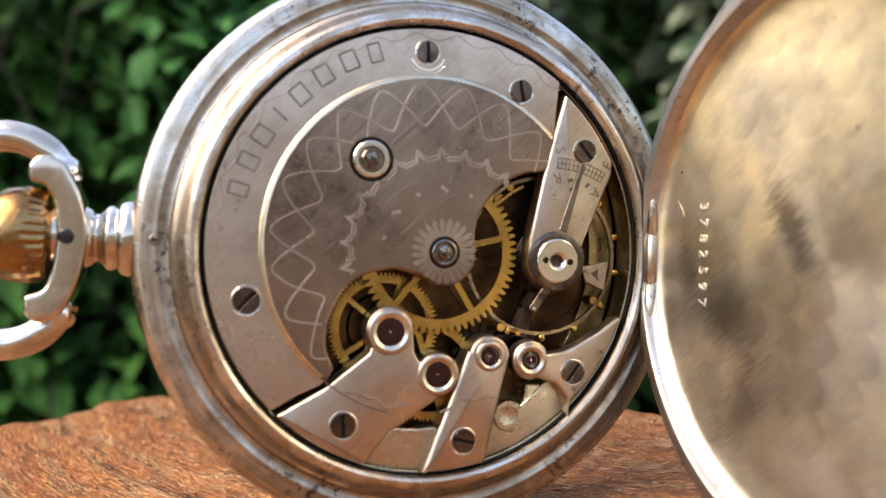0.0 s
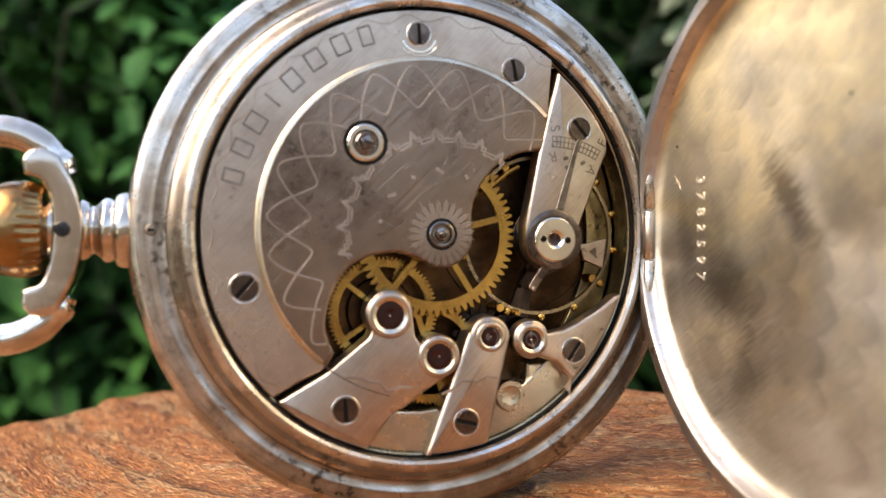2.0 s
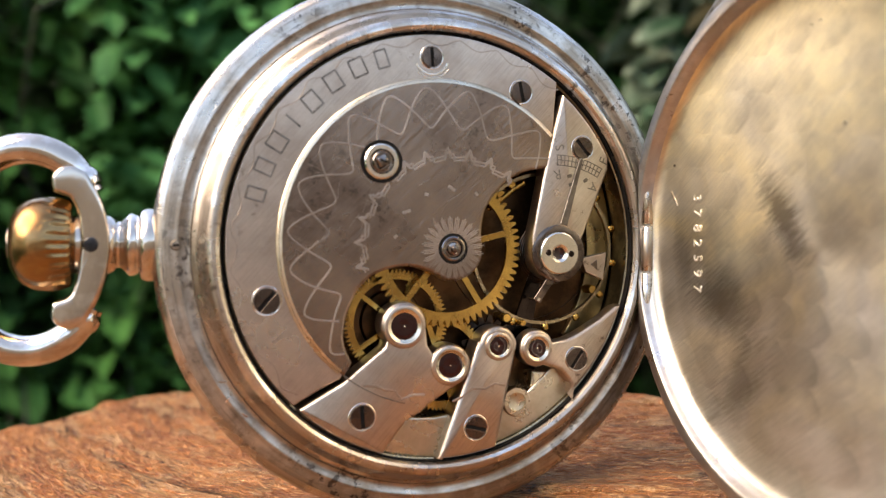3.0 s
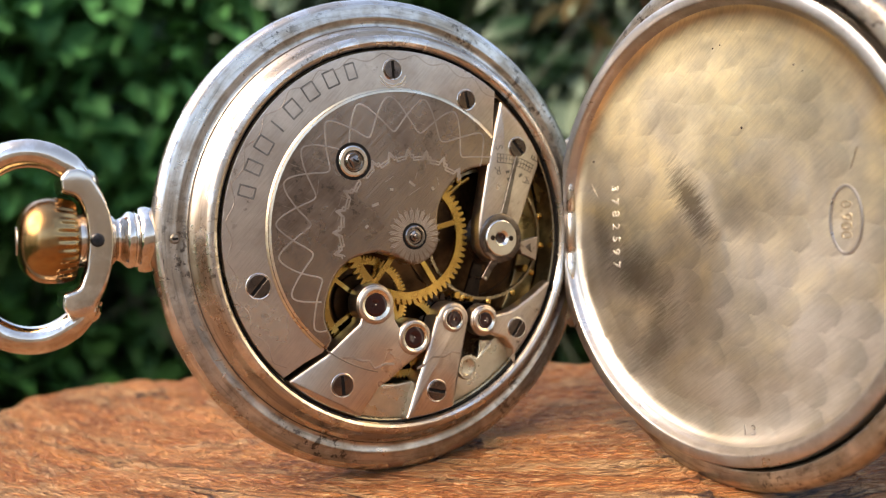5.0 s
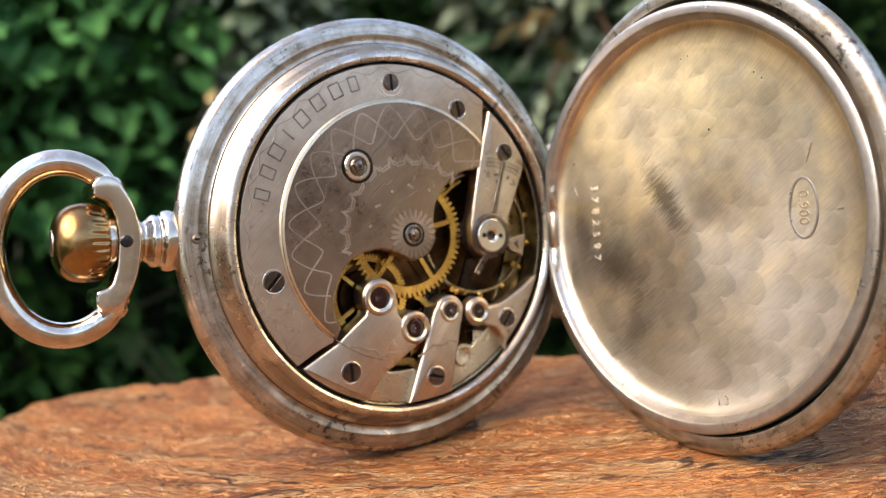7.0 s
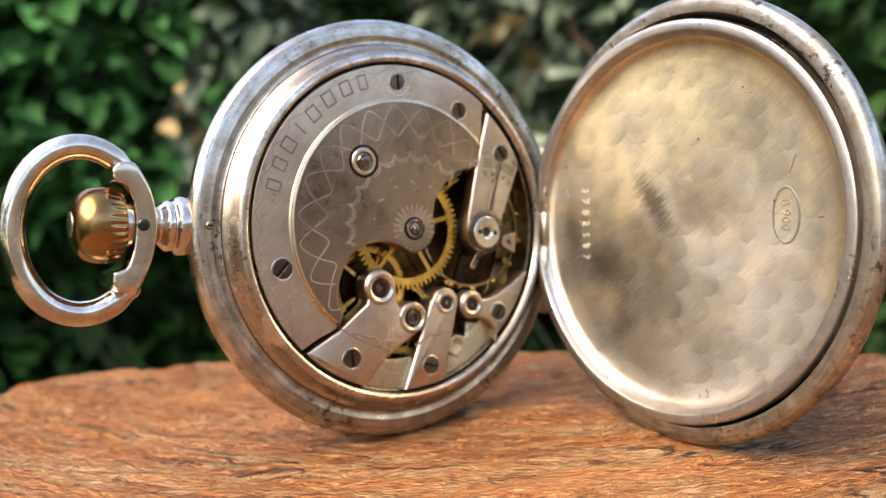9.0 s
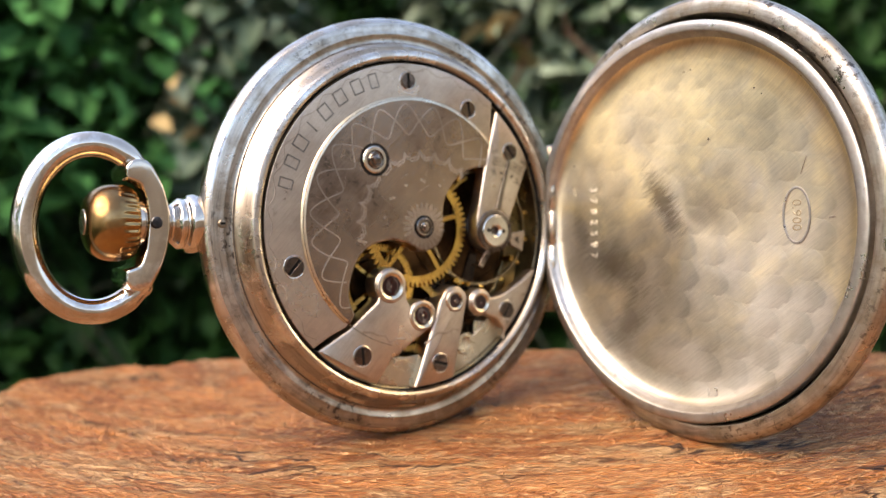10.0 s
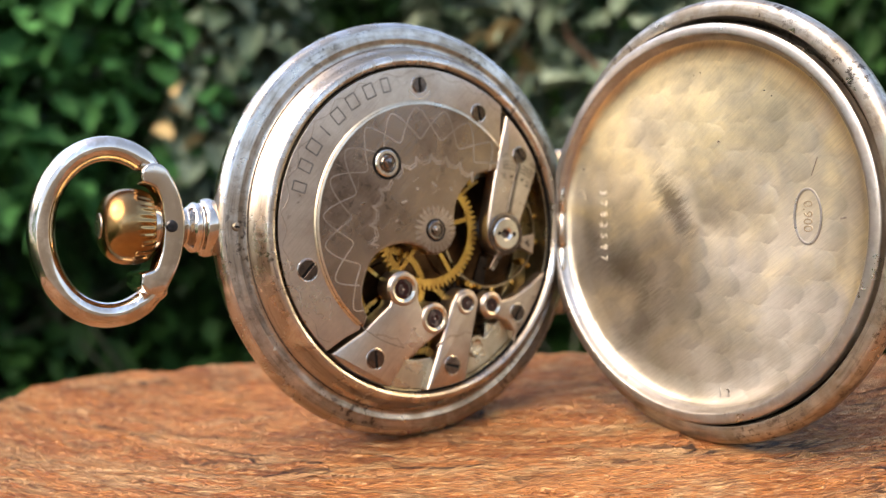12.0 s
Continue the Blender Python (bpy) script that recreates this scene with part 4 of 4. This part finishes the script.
        ob["label"] = "engraved plain bar of the maker's mark"
    # bright crescent cut beside the upper screw
    part("engraved_arc", ribbon(arc(0.98, 19.06, 1.75, 200, 335, 16), 0.22, 0.002, thick=0.012), NICKEL_EDGE, watch, "bright cut crescent")
    part("engraved_arc", ribbon(arc(0.98, 19.06, 2.1, 215, 320, 14), 0.12, 0.002, thick=0.012), NICKEL_EDGE, watch, "bright cut crescent")
    # arc continuing the disc's edge on the train bridge
    part("engraved_wave", ribbon(arc(cx, cy, 16.4, 226, 250, 20), 0.14, 0.302, thick=0.012), CUT, train_bridge, "fine engraved line")


make_engraving()


def make_underworks():
    """What shows between the bridges: detent, lever, posts, and dark discs painting recess shade over the base plate.
    """
    part("setting_lever", lathe([(1.5, -2.0), (1.6, -1.0), (1.45, -0.7), (1.0, -0.7), (0.9, -0.9), (0.55, -1.0), (0, -1.0)], 40), LEDGE, watch, "polished nickel collar", m=at(6.75, -17.0), smooth=35)
    part("pallet_lever", prism([(8.0, -12.4), (9.6, -12.0), (10.6, -8.2), (11.6, -5.0), (11.0, -4.8), (9.6, -8.0), (6.0, -10.2), (6.2, -11.0)], -3.2, -2.8, 0.08), STEEL, watch, "dark steel pallet lever")
    part("foot_block", prism([(-5.3, -17.6), (-3.4, -17.3), (-1.4, -17.9), (-2.9, -21.0), (-7.9, -20.0)], -5.2, -1.6, 0.15), LEDGE, watch, "pale nickel foot block")
    part("foot_block", prism([(9.0, -14.2), (12.2, -14.6), (12.2, -16.6), (9.5, -18.6), (8.4, -17.5)], -5.2, -1.4, 0.3), LEDGE, watch, "pale nickel foot block")
    # raised discs whose dark colour stands for shaded recesses
    part("recess_shade", lathe([(0, -5.1), (8.6, -5.1), (8.6, -4.9), (8.9, -4.9), (8.9, -5.2)], 64), SHADED_BRONZE, watch, "brown disc painting the shade of a recess", m=at(11.0, -0.6), smooth=30)
    part("recess_shade", lathe([(0, -4.6), (3.2, -4.6), (3.4, -4.8), (3.4, -5.2)], 48), SHADED_BRONZE, watch, "brown disc painting the shade of a recess", m=at(-4.75, -7.3), smooth=30)
    for x, y, r, h in ((7.0, -8.3, 0.5, -1.9), (8.6, -9.0, 0.35, -1.4), (17.6, -6.6, 0.5, -2.6), (8.0, 4.6, 0.6, -2.4), (9.2, 5.6, 0.45, -2.2)):
        part("brass_post", lathe([(0, h), (r * 0.8, h), (r, h - 0.15), (r, -5.1), (0, -5.1)], 18), BRASS, watch, "small brass post", m=at(x, y), smooth=40)
    part("banking_arm", tube([(6.3, 3.3, -2.6), (7.6, 4.0, -2.5), (9.4, 5.2, -2.4), (10.6, 5.7, -2.4)], 0.3, 8), BRASS, watch, "thin brass spring arm", smooth=60)


make_underworks()


# pendant, crown and bow, along the crown's axis
SIDE = at(0, 0, 0, AXIS)
PEND = SIDE @ Matrix.Translation((-26.0, 0, -6.4)) @ Matrix.Rotation(radians(-90), 4, "Y")


def make_pendant():
    prof = curve_profile([(3.2, 0.0), (3.3, 1.0), (3.55, 1.6), (3.6, 2.2), (3.4, 2.8), (2.95, 3.15), (3.05, 3.45), (3.05, 3.9), (2.75, 4.3), (2.35, 4.7), (2.3, 5.0), (2.6, 5.3), (2.85, 5.9), (2.8, 6.6), (2.65, 7.2), (2.7, 9.0), (0, 9.0)], 4)
    pend = part("pendant", lathe(prof, 64), SILVER_BRIGHT, watch, "turned polished silver pendant", m=PEND, smooth=40)
    bm = bmesh.new()
    n, rings = 256, []
    for s, (r, h) in enumerate(curve_profile([(0, 9.0), (3.3, 9.0), (4.05, 9.2), (4.3, 9.8), (4.45, 10.6), (4.45, 11.6), (4.2, 12.8), (3.5, 13.8), (2.5, 14.4), (1.6, 14.6), (1.5, 14.5), (0, 14.5)], 3)):
        rings.append([bm.verts.new((0, 0, h))] if r < 1e-5 else [])
        if r >= 1e-5:
            for i in range(n):
                fl = 0.17 * (0.5 + 0.5 * math.cos(32 * 2 * math.pi * i / n)) if 9.1 < h < 11.3 else 0.0
                fl *= min(1.0, max(0.0, (11.3 - h) / 0.9))
                a = 2 * math.pi * i / n
                rings[-1].append(bm.verts.new(((r - fl) * math.cos(a), (r - fl) * math.sin(a), h)))
    for a, b in zip(rings, rings[1:]):
        for i in range(n):
            j = (i + 1) % n
            if len(a) == 1:
                bm.faces.new((a[0], b[i], b[j]))
            elif len(b) == 1:
                bm.faces.new((a[i], a[j], b[0]))
            else:
                bm.faces.new((a[i], a[j], b[j], b[i]))
    crown = part("crown", bm, GOLD, watch, "worn fluted gold crown", m=PEND, smooth=60)
    part("crown_cap", lathe([(1.55, 14.45), (1.45, 14.7), (0, 14.78)], 40), SILVER, crown, "worn silver tip", m=PEND, smooth=40)
    return pend


make_pendant()


def make_bow():
    """Oval bow whose flattened ends straddle the pendant."""
    cx, ax_, by = -39.2, 7.25, 9.65
    pts, rad = [], []
    for i in range(73):
        a = radians(35 + (325 - 35) * i / 72)
        pts.append((cx + ax_ * math.cos(a), by * math.sin(a) - 0.6, -6.6 - 1.6 * (0.5 - 0.5 * math.cos(a))))
        rad.append(1.5 - 0.45 * max(0.0, abs(i - 36) - 30) / 6)
    bow = part("bow", tube(pts, rad, 18), SILVER_BRIGHT, watch, "polished silver oval bow", m=SIDE, smooth=60)
    for a in (44, 316):
        a = radians(a)
        p = (cx + ax_ * math.cos(a), by * math.sin(a) - 0.6, -6.6 - 1.6 * (0.5 - 0.5 * math.cos(a)))
        knob = lathe([(0, -1.5)] + [(1.5 * math.cos(radians(k)), 1.5 * math.sin(radians(k))) for k in range(-75, 90, 15)] + [(0, 1.5)], 28)
        part("bow_shoulder", knob, SILVER_BRIGHT, bow, "rounded shoulder", m=SIDE @ Matrix.Translation(p), smooth=60)
    # the broad stirrup round the pendant
    poly = [(-33.8, 6.8), (-35.0, 7.3), (-36.0, 7.1), (-36.7, 6.3), (-36.6, 4.9), (-35.0, 4.4), (-34.4, 3.0), (-34.1, 0), (-34.4, -3.0), (-35.0, -4.9), (-36.6, -5.4), (-36.7, -6.8), (-36.0, -7.7), (-35.0, -7.9), (-33.8, -7.4), (-32.2, -4.4), (-31.4, 0), (-32.2, 4.0)]
    poly = rounded(poly, [0.6, 0.4, 0.35, 0.4, 0.4, 0.6, 0.6, 1.2, 0.6, 0.6, 0.4, 0.4, 0.35, 0.4, 0.6, 1.8, 1.8, 1.8])
    bm = prism(poly, -6.4, -2.95, 0.35)
    prism([(x, -y) for x, y in poly], -6.4, -2.95, 0.35, bm)
    for v in bm.verts[len(bm.verts) // 2:]:
        v.co.y, v.co.z = -v.co.y, -12.8 - v.co.z
    part("bow_collar", bm, SILVER_BRIGHT, bow, "broad silver stirrup", m=SIDE, smooth=60)
    part("bow_screw", lathe([(0, 0.25), (0.55, 0.22), (0.7, 0.05), (0.7, -0.5), (0, -0.5)], 20), BLACK_STEEL, bow, "dark screw", m=SIDE @ Matrix.Translation((-33.3, 0, -2.75)), smooth=40)


make_bow()
part("case_stud", lathe([(0, 0.5), (0.4, 0.46), (0.52, 0.3), (0.52, -0.6), (0, -0.6)], 20), TARNISH, watch, "small release stud", m=SIDE @ Matrix.Translation((-25.7, 0, -2.45)), smooth=40)
part("stud_slot", prism([(-0.3, -0.12), (0.3, -0.12), (0.3, 0.12), (-0.3, 0.12)], 0.45, 0.52), GAP_SHADE, watch, "slot shade painted black", m=SIDE @ Matrix.Translation((-25.7, 0, -2.45)))

# ---- the two opened covers ----
def hinged(x, y, z, turn, lean):
    """A cover's pose: its centre from the case's centre along the hinge's axis, and how far it is swung open."""
    return SIDE @ Matrix.Translation((x, y, z)) @ Matrix.Rotation(radians(turn), 4, "Y") @ Matrix.Rotation(radians(lean), 4, "X")


INNER = hinged(23.96, 0.28, 23.78, -86.52, 0.82)
OUTER = hinged(24.65, 0.51, 24.43, -90.62, 1.27)


def hinge_flat(bm, low):
    """Flattens a turned cover where it meets the hinge."""
    for v in bm.verts:
        v.co.x = max(v.co.x, low)
    return bm


def make_covers():
    floor = curve_profile([(0, -2.2), (10, -2.1), (17, -1.88), (20, -1.70), (21.8, -1.40), (22.6, -1.05), (22.95, -0.6)], 5)
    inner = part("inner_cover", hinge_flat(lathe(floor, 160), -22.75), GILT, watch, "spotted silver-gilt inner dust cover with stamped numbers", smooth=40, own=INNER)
    rim = curve_profile([(22.95, -0.6), (23.25, -0.2), (23.5, 0.35), (23.75, 0.5), (24.6, 0.5), (24.9, 0.28), (24.98, -0.4), (24.8, -1.2), (23.4, -1.8), (18, -2.4), (8, -2.75), (0, -2.85)], 3)
    part("cover_rim", hinge_flat(lathe(rim, 160), -23.3), RIM_SILVER, inner, "satin silver rim", smooth=35)
    prof = curve_profile([(0, -4.6), (12, -4.3), (20, -3.3), (24.4, -2.0), (25.1, -1.0), (25.35, 0.1), (25.6, 0.32), (26.8, 0.3), (27.3, 0.0), (27.62, -0.7), (27.35, -2.0), (25.7, -3.4), (21, -4.6), (12, -5.4), (0, -5.7)], 4)
    outer = part("back_cover", hinge_flat(lathe(prof, 160), -26.4), TARNISH, watch, "worn silver back cover standing open", smooth=35, own=OUTER)
    return inner, outer


inner_cover, back_cover = make_covers()


def make_hinge():
    for x, h, rad, ends, mat in ((22.95, 0.75, 0.62, ((-8.2, -2.6), (-2.45, 2.45), (2.6, 8.2)), SILVER), (27.0, -4.4, 1.1, ((-12.6, -4.0), (-3.9, 3.9), (4.0, 12.6)), TARNISH)):
        for v0, v1 in ends:
            c = rad * 0.5 if abs(v0) > 8 or abs(v1) > 8 else 0.12
            c0, c1 = (c if abs(v0) > 8 else 0.12), (c if abs(v1) > 8 else 0.12)
            bm = lathe([(0, v0), (rad - c0, v0), (rad, v0 + c0), (rad, v1 - c1), (rad - c1, v1), (0, v1)], 24)
            part("hinge_knuckle", bm, mat, watch, "silver hinge knuckle", m=SIDE @ Matrix.Translation((x, 0, h)) @ Matrix.Rotation(radians(-90), 4, "X"), smooth=50)


make_hinge()


def floor_w(x, y):
    """Height of the inner cover's floor at a place from its centre."""
    return float(np.interp(math.hypot(x, y), (0, 10, 17, 20, 21.8, 22.6, 22.95), (-2.2, -2.1, -1.88, -1.70, -1.40, -1.05, -0.6)))


def on_floor(x, y, rot=0.0, lift=0.03):
    """A place lying flat on the inner cover's sloping floor."""
    r = max(1e-3, math.hypot(x, y))
    h = (floor_w(x * (r + 0.5) / r, y * (r + 0.5) / r) - floor_w(x * (r - 0.5) / r, y * (r - 0.5) / r))
    up = Vector((-h * x / r, -h * y / r, 1)).normalized()
    tilt = Vector((0, 0, 1)).rotation_difference(up).to_matrix().to_4x4()
    return Matrix.Translation((x, y, floor_w(x, y) + lift)) @ tilt @ Matrix.Rotation(radians(rot), 4, "Z")


def make_stamps():
    for i, ch in enumerate("3782597"):
        lettering(ch, 1.7, STAMP, inner_cover, on_floor(-16.3, 4.9 - 1.53 * i, -90, 0.06), "stamped_digit", "bright stamped digit", 0.03)
    x, y = 15.05, 0.55
    ov = [(1.7 * math.cos(radians(a)), 3.15 * math.sin(radians(a))) for a in range(0, 360, 8)]
    part("hallmark_oval", ribbon(ov, 0.3, 0, True, 0.06), RIM_SILVER, inner_cover, "raised oval frame", m=on_floor(x, y, 0, 0.05))
    lettering("0.900", 1.65, HALLMARK, inner_cover, on_floor(x, y, -90, 0.05), "hallmark", "stamped fineness mark", 0.03)
    lettering("1 3", 1.5, RIM_SILVER, inner_cover, on_floor(3.8, -21.0, 8, 0.08), "stamped_digit", "small stamped number", 0.03)
    for p, q, w in (((15.6, 5.2), (16.4, 7.2), 0.10), ((-20.2, 5.6), (-19.4, 4.2), 0.1), ((19.1, 0.2), (19.9, 0.3), 0.24)):
        mx, my = (p[0] + q[0]) / 2, (p[1] + q[1]) / 2
        bm = ribbon([(p[0] - mx, p[1] - my), (q[0] - mx, q[1] - my)], w, 0, thick=0.05)
        part("scratch", bm, SILVER, inner_cover, "bright scratch", m=on_floor(mx, my, 0, 0.03))
    for x, y, rad in ((2.98, 10.28, 0.15), (9.7, 15.7, 0.10), (10.7, 14.9, 0.09), (-19.6, 8.4, 0.16), (-0.4, 19.0, 0.1), (0.6, 19.2, 0.08)):
        part("pit", lathe([(0, 0.02), (rad, 0.0), (rad, -0.2)], 10), RUST, inner_cover, m=on_floor(x, y, 0, 0.01))


make_stamps()

# ---- garden ----
ground_bm = bmesh.new()
bmesh.ops.create_grid(ground_bm, x_segments=40, y_segments=40, size=1500 * 1000)
tagged(part("ground", ground_bm, SOIL, None, m=Matrix.Translation((0, 0, -450))), "dark garden soil", "ground", kind="structure")


def leaf(verts, faces, m, length, width, fold):
    """One pointed leaf folded along its midrib."""
    k = len(verts)
    for x, y, z in ((0, 0, 0), (0.3, 0.5, fold), (0.3, -0.5, fold), (0.35, 0, 0), (0.7, 0.38, fold * 0.8), (0.7, -0.38, fold * 0.8), (0.72, 0, -0.03), (1, 0, -0.12)):
        verts.append(m @ Vector((x * length, y * width, z * width)))
    faces += [(k, k + 3, k + 1), (k, k + 2, k + 3), (k + 1, k + 3, k + 6, k + 4), (k + 2, k + 5, k + 6, k + 3), (k + 4, k + 6, k + 7), (k + 5, k + 7, k + 6)]


def bush(rng, az, dist, spread, depth, z0, z1, count, size, mat, label, category="bush"):
    """A shrub of bare stems and many separate leaves; az in degrees from straight ahead, sizes in metres."""
    cx, cy = dist * math.sin(radians(az)), dist * math.cos(radians(az))
    thing = tagged(new("bush"), label, category)
    thing.location = (cx, cy, -0.45)
    tang, rad = Vector((math.cos(radians(az)), -math.sin(radians(az)), 0)), Vector((math.sin(radians(az)), math.cos(radians(az)), 0))
    for _ in range(5):
        p = tang * rng.uniform(-spread, spread) * 0.5 + rad * rng.uniform(-0.3, 0.5) * depth
        pts = [p + Vector((0, 0, 0))]
        top = z1 + 0.45
        for s in range(1, 7):
            pts.append(p + Vector((rng.uniform(-0.06, 0.06), rng.uniform(-0.06, 0.06), 0)) * s * 0.5 + Vector((0, 0, top * s / 6.5)))
        part("stem", tube([q * 1000 for q in pts], [2.0 - 0.22 * s for s in range(7)], 6), STEM, thing, smooth=60)
    verts, faces = [], []
    for _ in range(count):
        t, h = rng.uniform(-1, 1) * spread, rng.uniform(z0, z1)
        bulge = 0.25 * depth * noise.noise((t * 5, h * 5, az))
        d = depth * (rng.random() ** 1.6) - 0.35 * depth + bulge
        pos = tang * t + rad * d + Vector((0, 0, h + 0.45))
        L_ = size * rng.uniform(0.6, 1.25)
        m = Matrix.Translation(pos) @ Euler((rng.uniform(-0.6, 0.6), rng.uniform(0.0, 1.1), radians(-90 - az) + rng.uniform(-1.6, 1.6))).to_matrix().to_4x4()
        leaf(verts, faces, m, L_, L_ * rng.uniform(0.45, 0.7), rng.uniform(0.05, 0.25))
    me = bpy.data.meshes.new("leaves")
    me.from_pydata(verts, [], faces)
    me.materials.append(mat)
    ob = new("leaves", me)
    ob.parent = thing
    ob["kind"] = "stuff"
    return thing


rng = random.Random(4)
# shrubs in shade get the darkened leaf colour
bush(rng, -24, 0.74, 0.40, 0.30, -0.42, 0.40, 9000, 0.030, SHADED_LEAF, "dense green shrub behind the stump, shade in its colour")
bush(rng, 16, 0.80, 0.36, 0.25, -0.42, 0.40, 9000, 0.030, SHADED_LEAF, "dense green shrub behind the stump, shade in its colour")
bush(rng, 54, 0.80, 0.36, 0.25, -0.42, 0.40, 9000, 0.030, SHADED_LEAF, "dense green shrub beside the stump, shade in its colour")
bush(rng, -13, 0.58, 0.17, 0.12, -0.22, 0.30, 2600, 0.030, LEAF, "leafy green shrub behind the stump")
bush(rng, 6, 0.52, 0.10, 0.11, 0.015, 0.28, 1300, 0.028, BRIGHT, "bright fresh green spray of leaves behind the stump")
bush(rng, 8, 0.56, 0.20, 0.10, -0.30, 0.0, 1500, 0.032, SHADED_LEAF, "low green shrub behind the stump, shade in its colour")
bush(rng, 19.5, 0.50, 0.044, 0.08, 0.0, 0.20, 620, 0.028, IVY, "shrub with small dull grey-green leaves behind the stump")
bush(rng, 44, 0.50, 0.095, 0.08, 0.0, 0.20, 900, 0.030, IVY, "shrub with small dull grey-green leaves beside the stump")
bush(rng, 66, 0.56, 0.14, 0.10, -0.10, 0.26, 1500, 0.028, SHADED_LEAF, "green shrub beside the stump, shade in its colour")


def twig(p0, p1, r):
    a, d = Vector(p0), Vector(p1) - Vector(p0)  # millimetres
    pts = [a + d * s / 8 + Vector((rng.uniform(-1, 1), rng.uniform(-1, 1), rng.uniform(-1, 1))) * 9 for s in range(9)]
    ob = part("twig", tube(pts, [r * (1 - 0.07 * s) for s in range(9)], 7), BARK, None, smooth=60)
    return tagged(ob, "bare reddish brown twig in the shrub", "twig")


twig((352, 318, 20), (322, 338, 170), 2.2)
twig((300, 380, -40), (312, 366, 100), 2.6)


def dry_leaf(x, y, z, size, turn):
    verts, faces = [], []
    leaf(verts, faces, Euler((0.6, 0.5, turn)).to_matrix().to_4x4(), size, size * 0.6, 0.15)
    me = bpy.data.meshes.new("dry_leaf")
    me.from_pydata(verts, [], faces)
    me.materials.append(DEAD)
    ob = new("dry_leaf", me)
    ob.location = (x * MM, y * MM, z * MM)
    return tagged(ob, "dry tan leaf caught in the shrub", "leaf", "dry leaves in the shrubs")


for x, y, z, s, tr in ((296, 352, 96, 0.06, 0.4), (304, 348, 110, 0.05, 2.0), (312, 352, 88, 0.045, 1.1), (288, 360, 104, 0.045, 3.0), (112, 440, 70, 0.035, 0.2), (104, 445, 60, 0.03, 5.0), (120, 440, 84, 0.03, 4.1), (130, 436, 52, 0.028, 2.6)):
    dry_leaf(x, y, z, s * 0.6, tr)
for az in range(-40, 100, 26):
    bush(rng, az, 1.15, 0.42, 0.4, -0.42, 0.52, 4200, 0.050, LEAF, "tall dark green hedge shrub at the back of the garden")
for az in (244, 270, 294):
    bush(rng, az, 1.2, 0.32, 0.3, -0.42, 0.50, 1900, 0.070, LEAF, "low dark green hedge shrub round the garden")


def backdrop():
    """Distant dark greenery behind the shrubs."""
    bm = bmesh.new()
    rows = []
    for i in range(49):
        a = radians(-58 + 178 * i / 48)
        rows.append([bm.verts.new((2300 * math.sin(a), 2300 * math.cos(a), z)) for z in (-450, 760 + 120 * noise.noise((i * 0.7, 0, 0)))])
    for p, q in zip(rows, rows[1:]):
        bm.faces.new((p[0], q[0], q[1], p[1]))
    tagged(part("backdrop", bm, SOIL_GREEN, None), "dark distant hedge", "hedge", kind="structure")


SOIL_GREEN = plain("dark_distant_green", (0.012, 0.030, 0.014), 0.95, var=0.6, scale=9)
backdrop()

# unseen wall added behind the camera to tint the metal's reflections brown
wall_bm = bmesh.new()
box(wall_bm, (500, -1700, 0), (4200, 160, 900))
tagged(part("reflector_wall_south", wall_bm, REFLECTOR_BROWN, None), "unseen low brown wall added to warm the reflections", "wall", kind="structure")


def make_wear():
    """Nicks and scratches on the case's bezel and bright hairlines on the raised centre."""
    r = random.Random(11)
    for ang, rad, h, ln, tilt in ((205, 25.1, -2.36, 1.0, 60), (214, 25.3, -2.32, 0.7, 20), (209, 25.6, -2.26, 0.6, 95), (196, 25.0, -2.38, 0.6, 10)):
        x, y = rad * math.cos(radians(ang)), rad * math.sin(radians(ang))
        bm = bmesh.new()
        box(bm, (0, 0, 0), (0.14, ln, 0.05))
        part("nick", bm, SILVER_BRIGHT, watch, "bright nick in the silver", m=at(x, y, h, ang + tilt))
    for _ in range(16):
        a, q = r.uniform(0, 6.28), r.uniform(2.0, 13.0)
        x, y = 0.5 + q * math.cos(a), 3.5 + 0.75 * q * math.sin(a)
        if y < 1.0 or x > 8.5 or math.hypot(x, y - 0.4) > 14.5 or math.hypot(x + 5.41, y - 9.05) < 3.5:
            continue
        bm = bmesh.new()
        box(bm, (0, 0, 0), (0.045, r.uniform(0.8, 2.6), 0.02))
        part("scratch", bm, ENGRAVED, disc, "fine bright scratch", m=at(x, y, 0.422, r.uniform(-70, 20)))


make_wear()
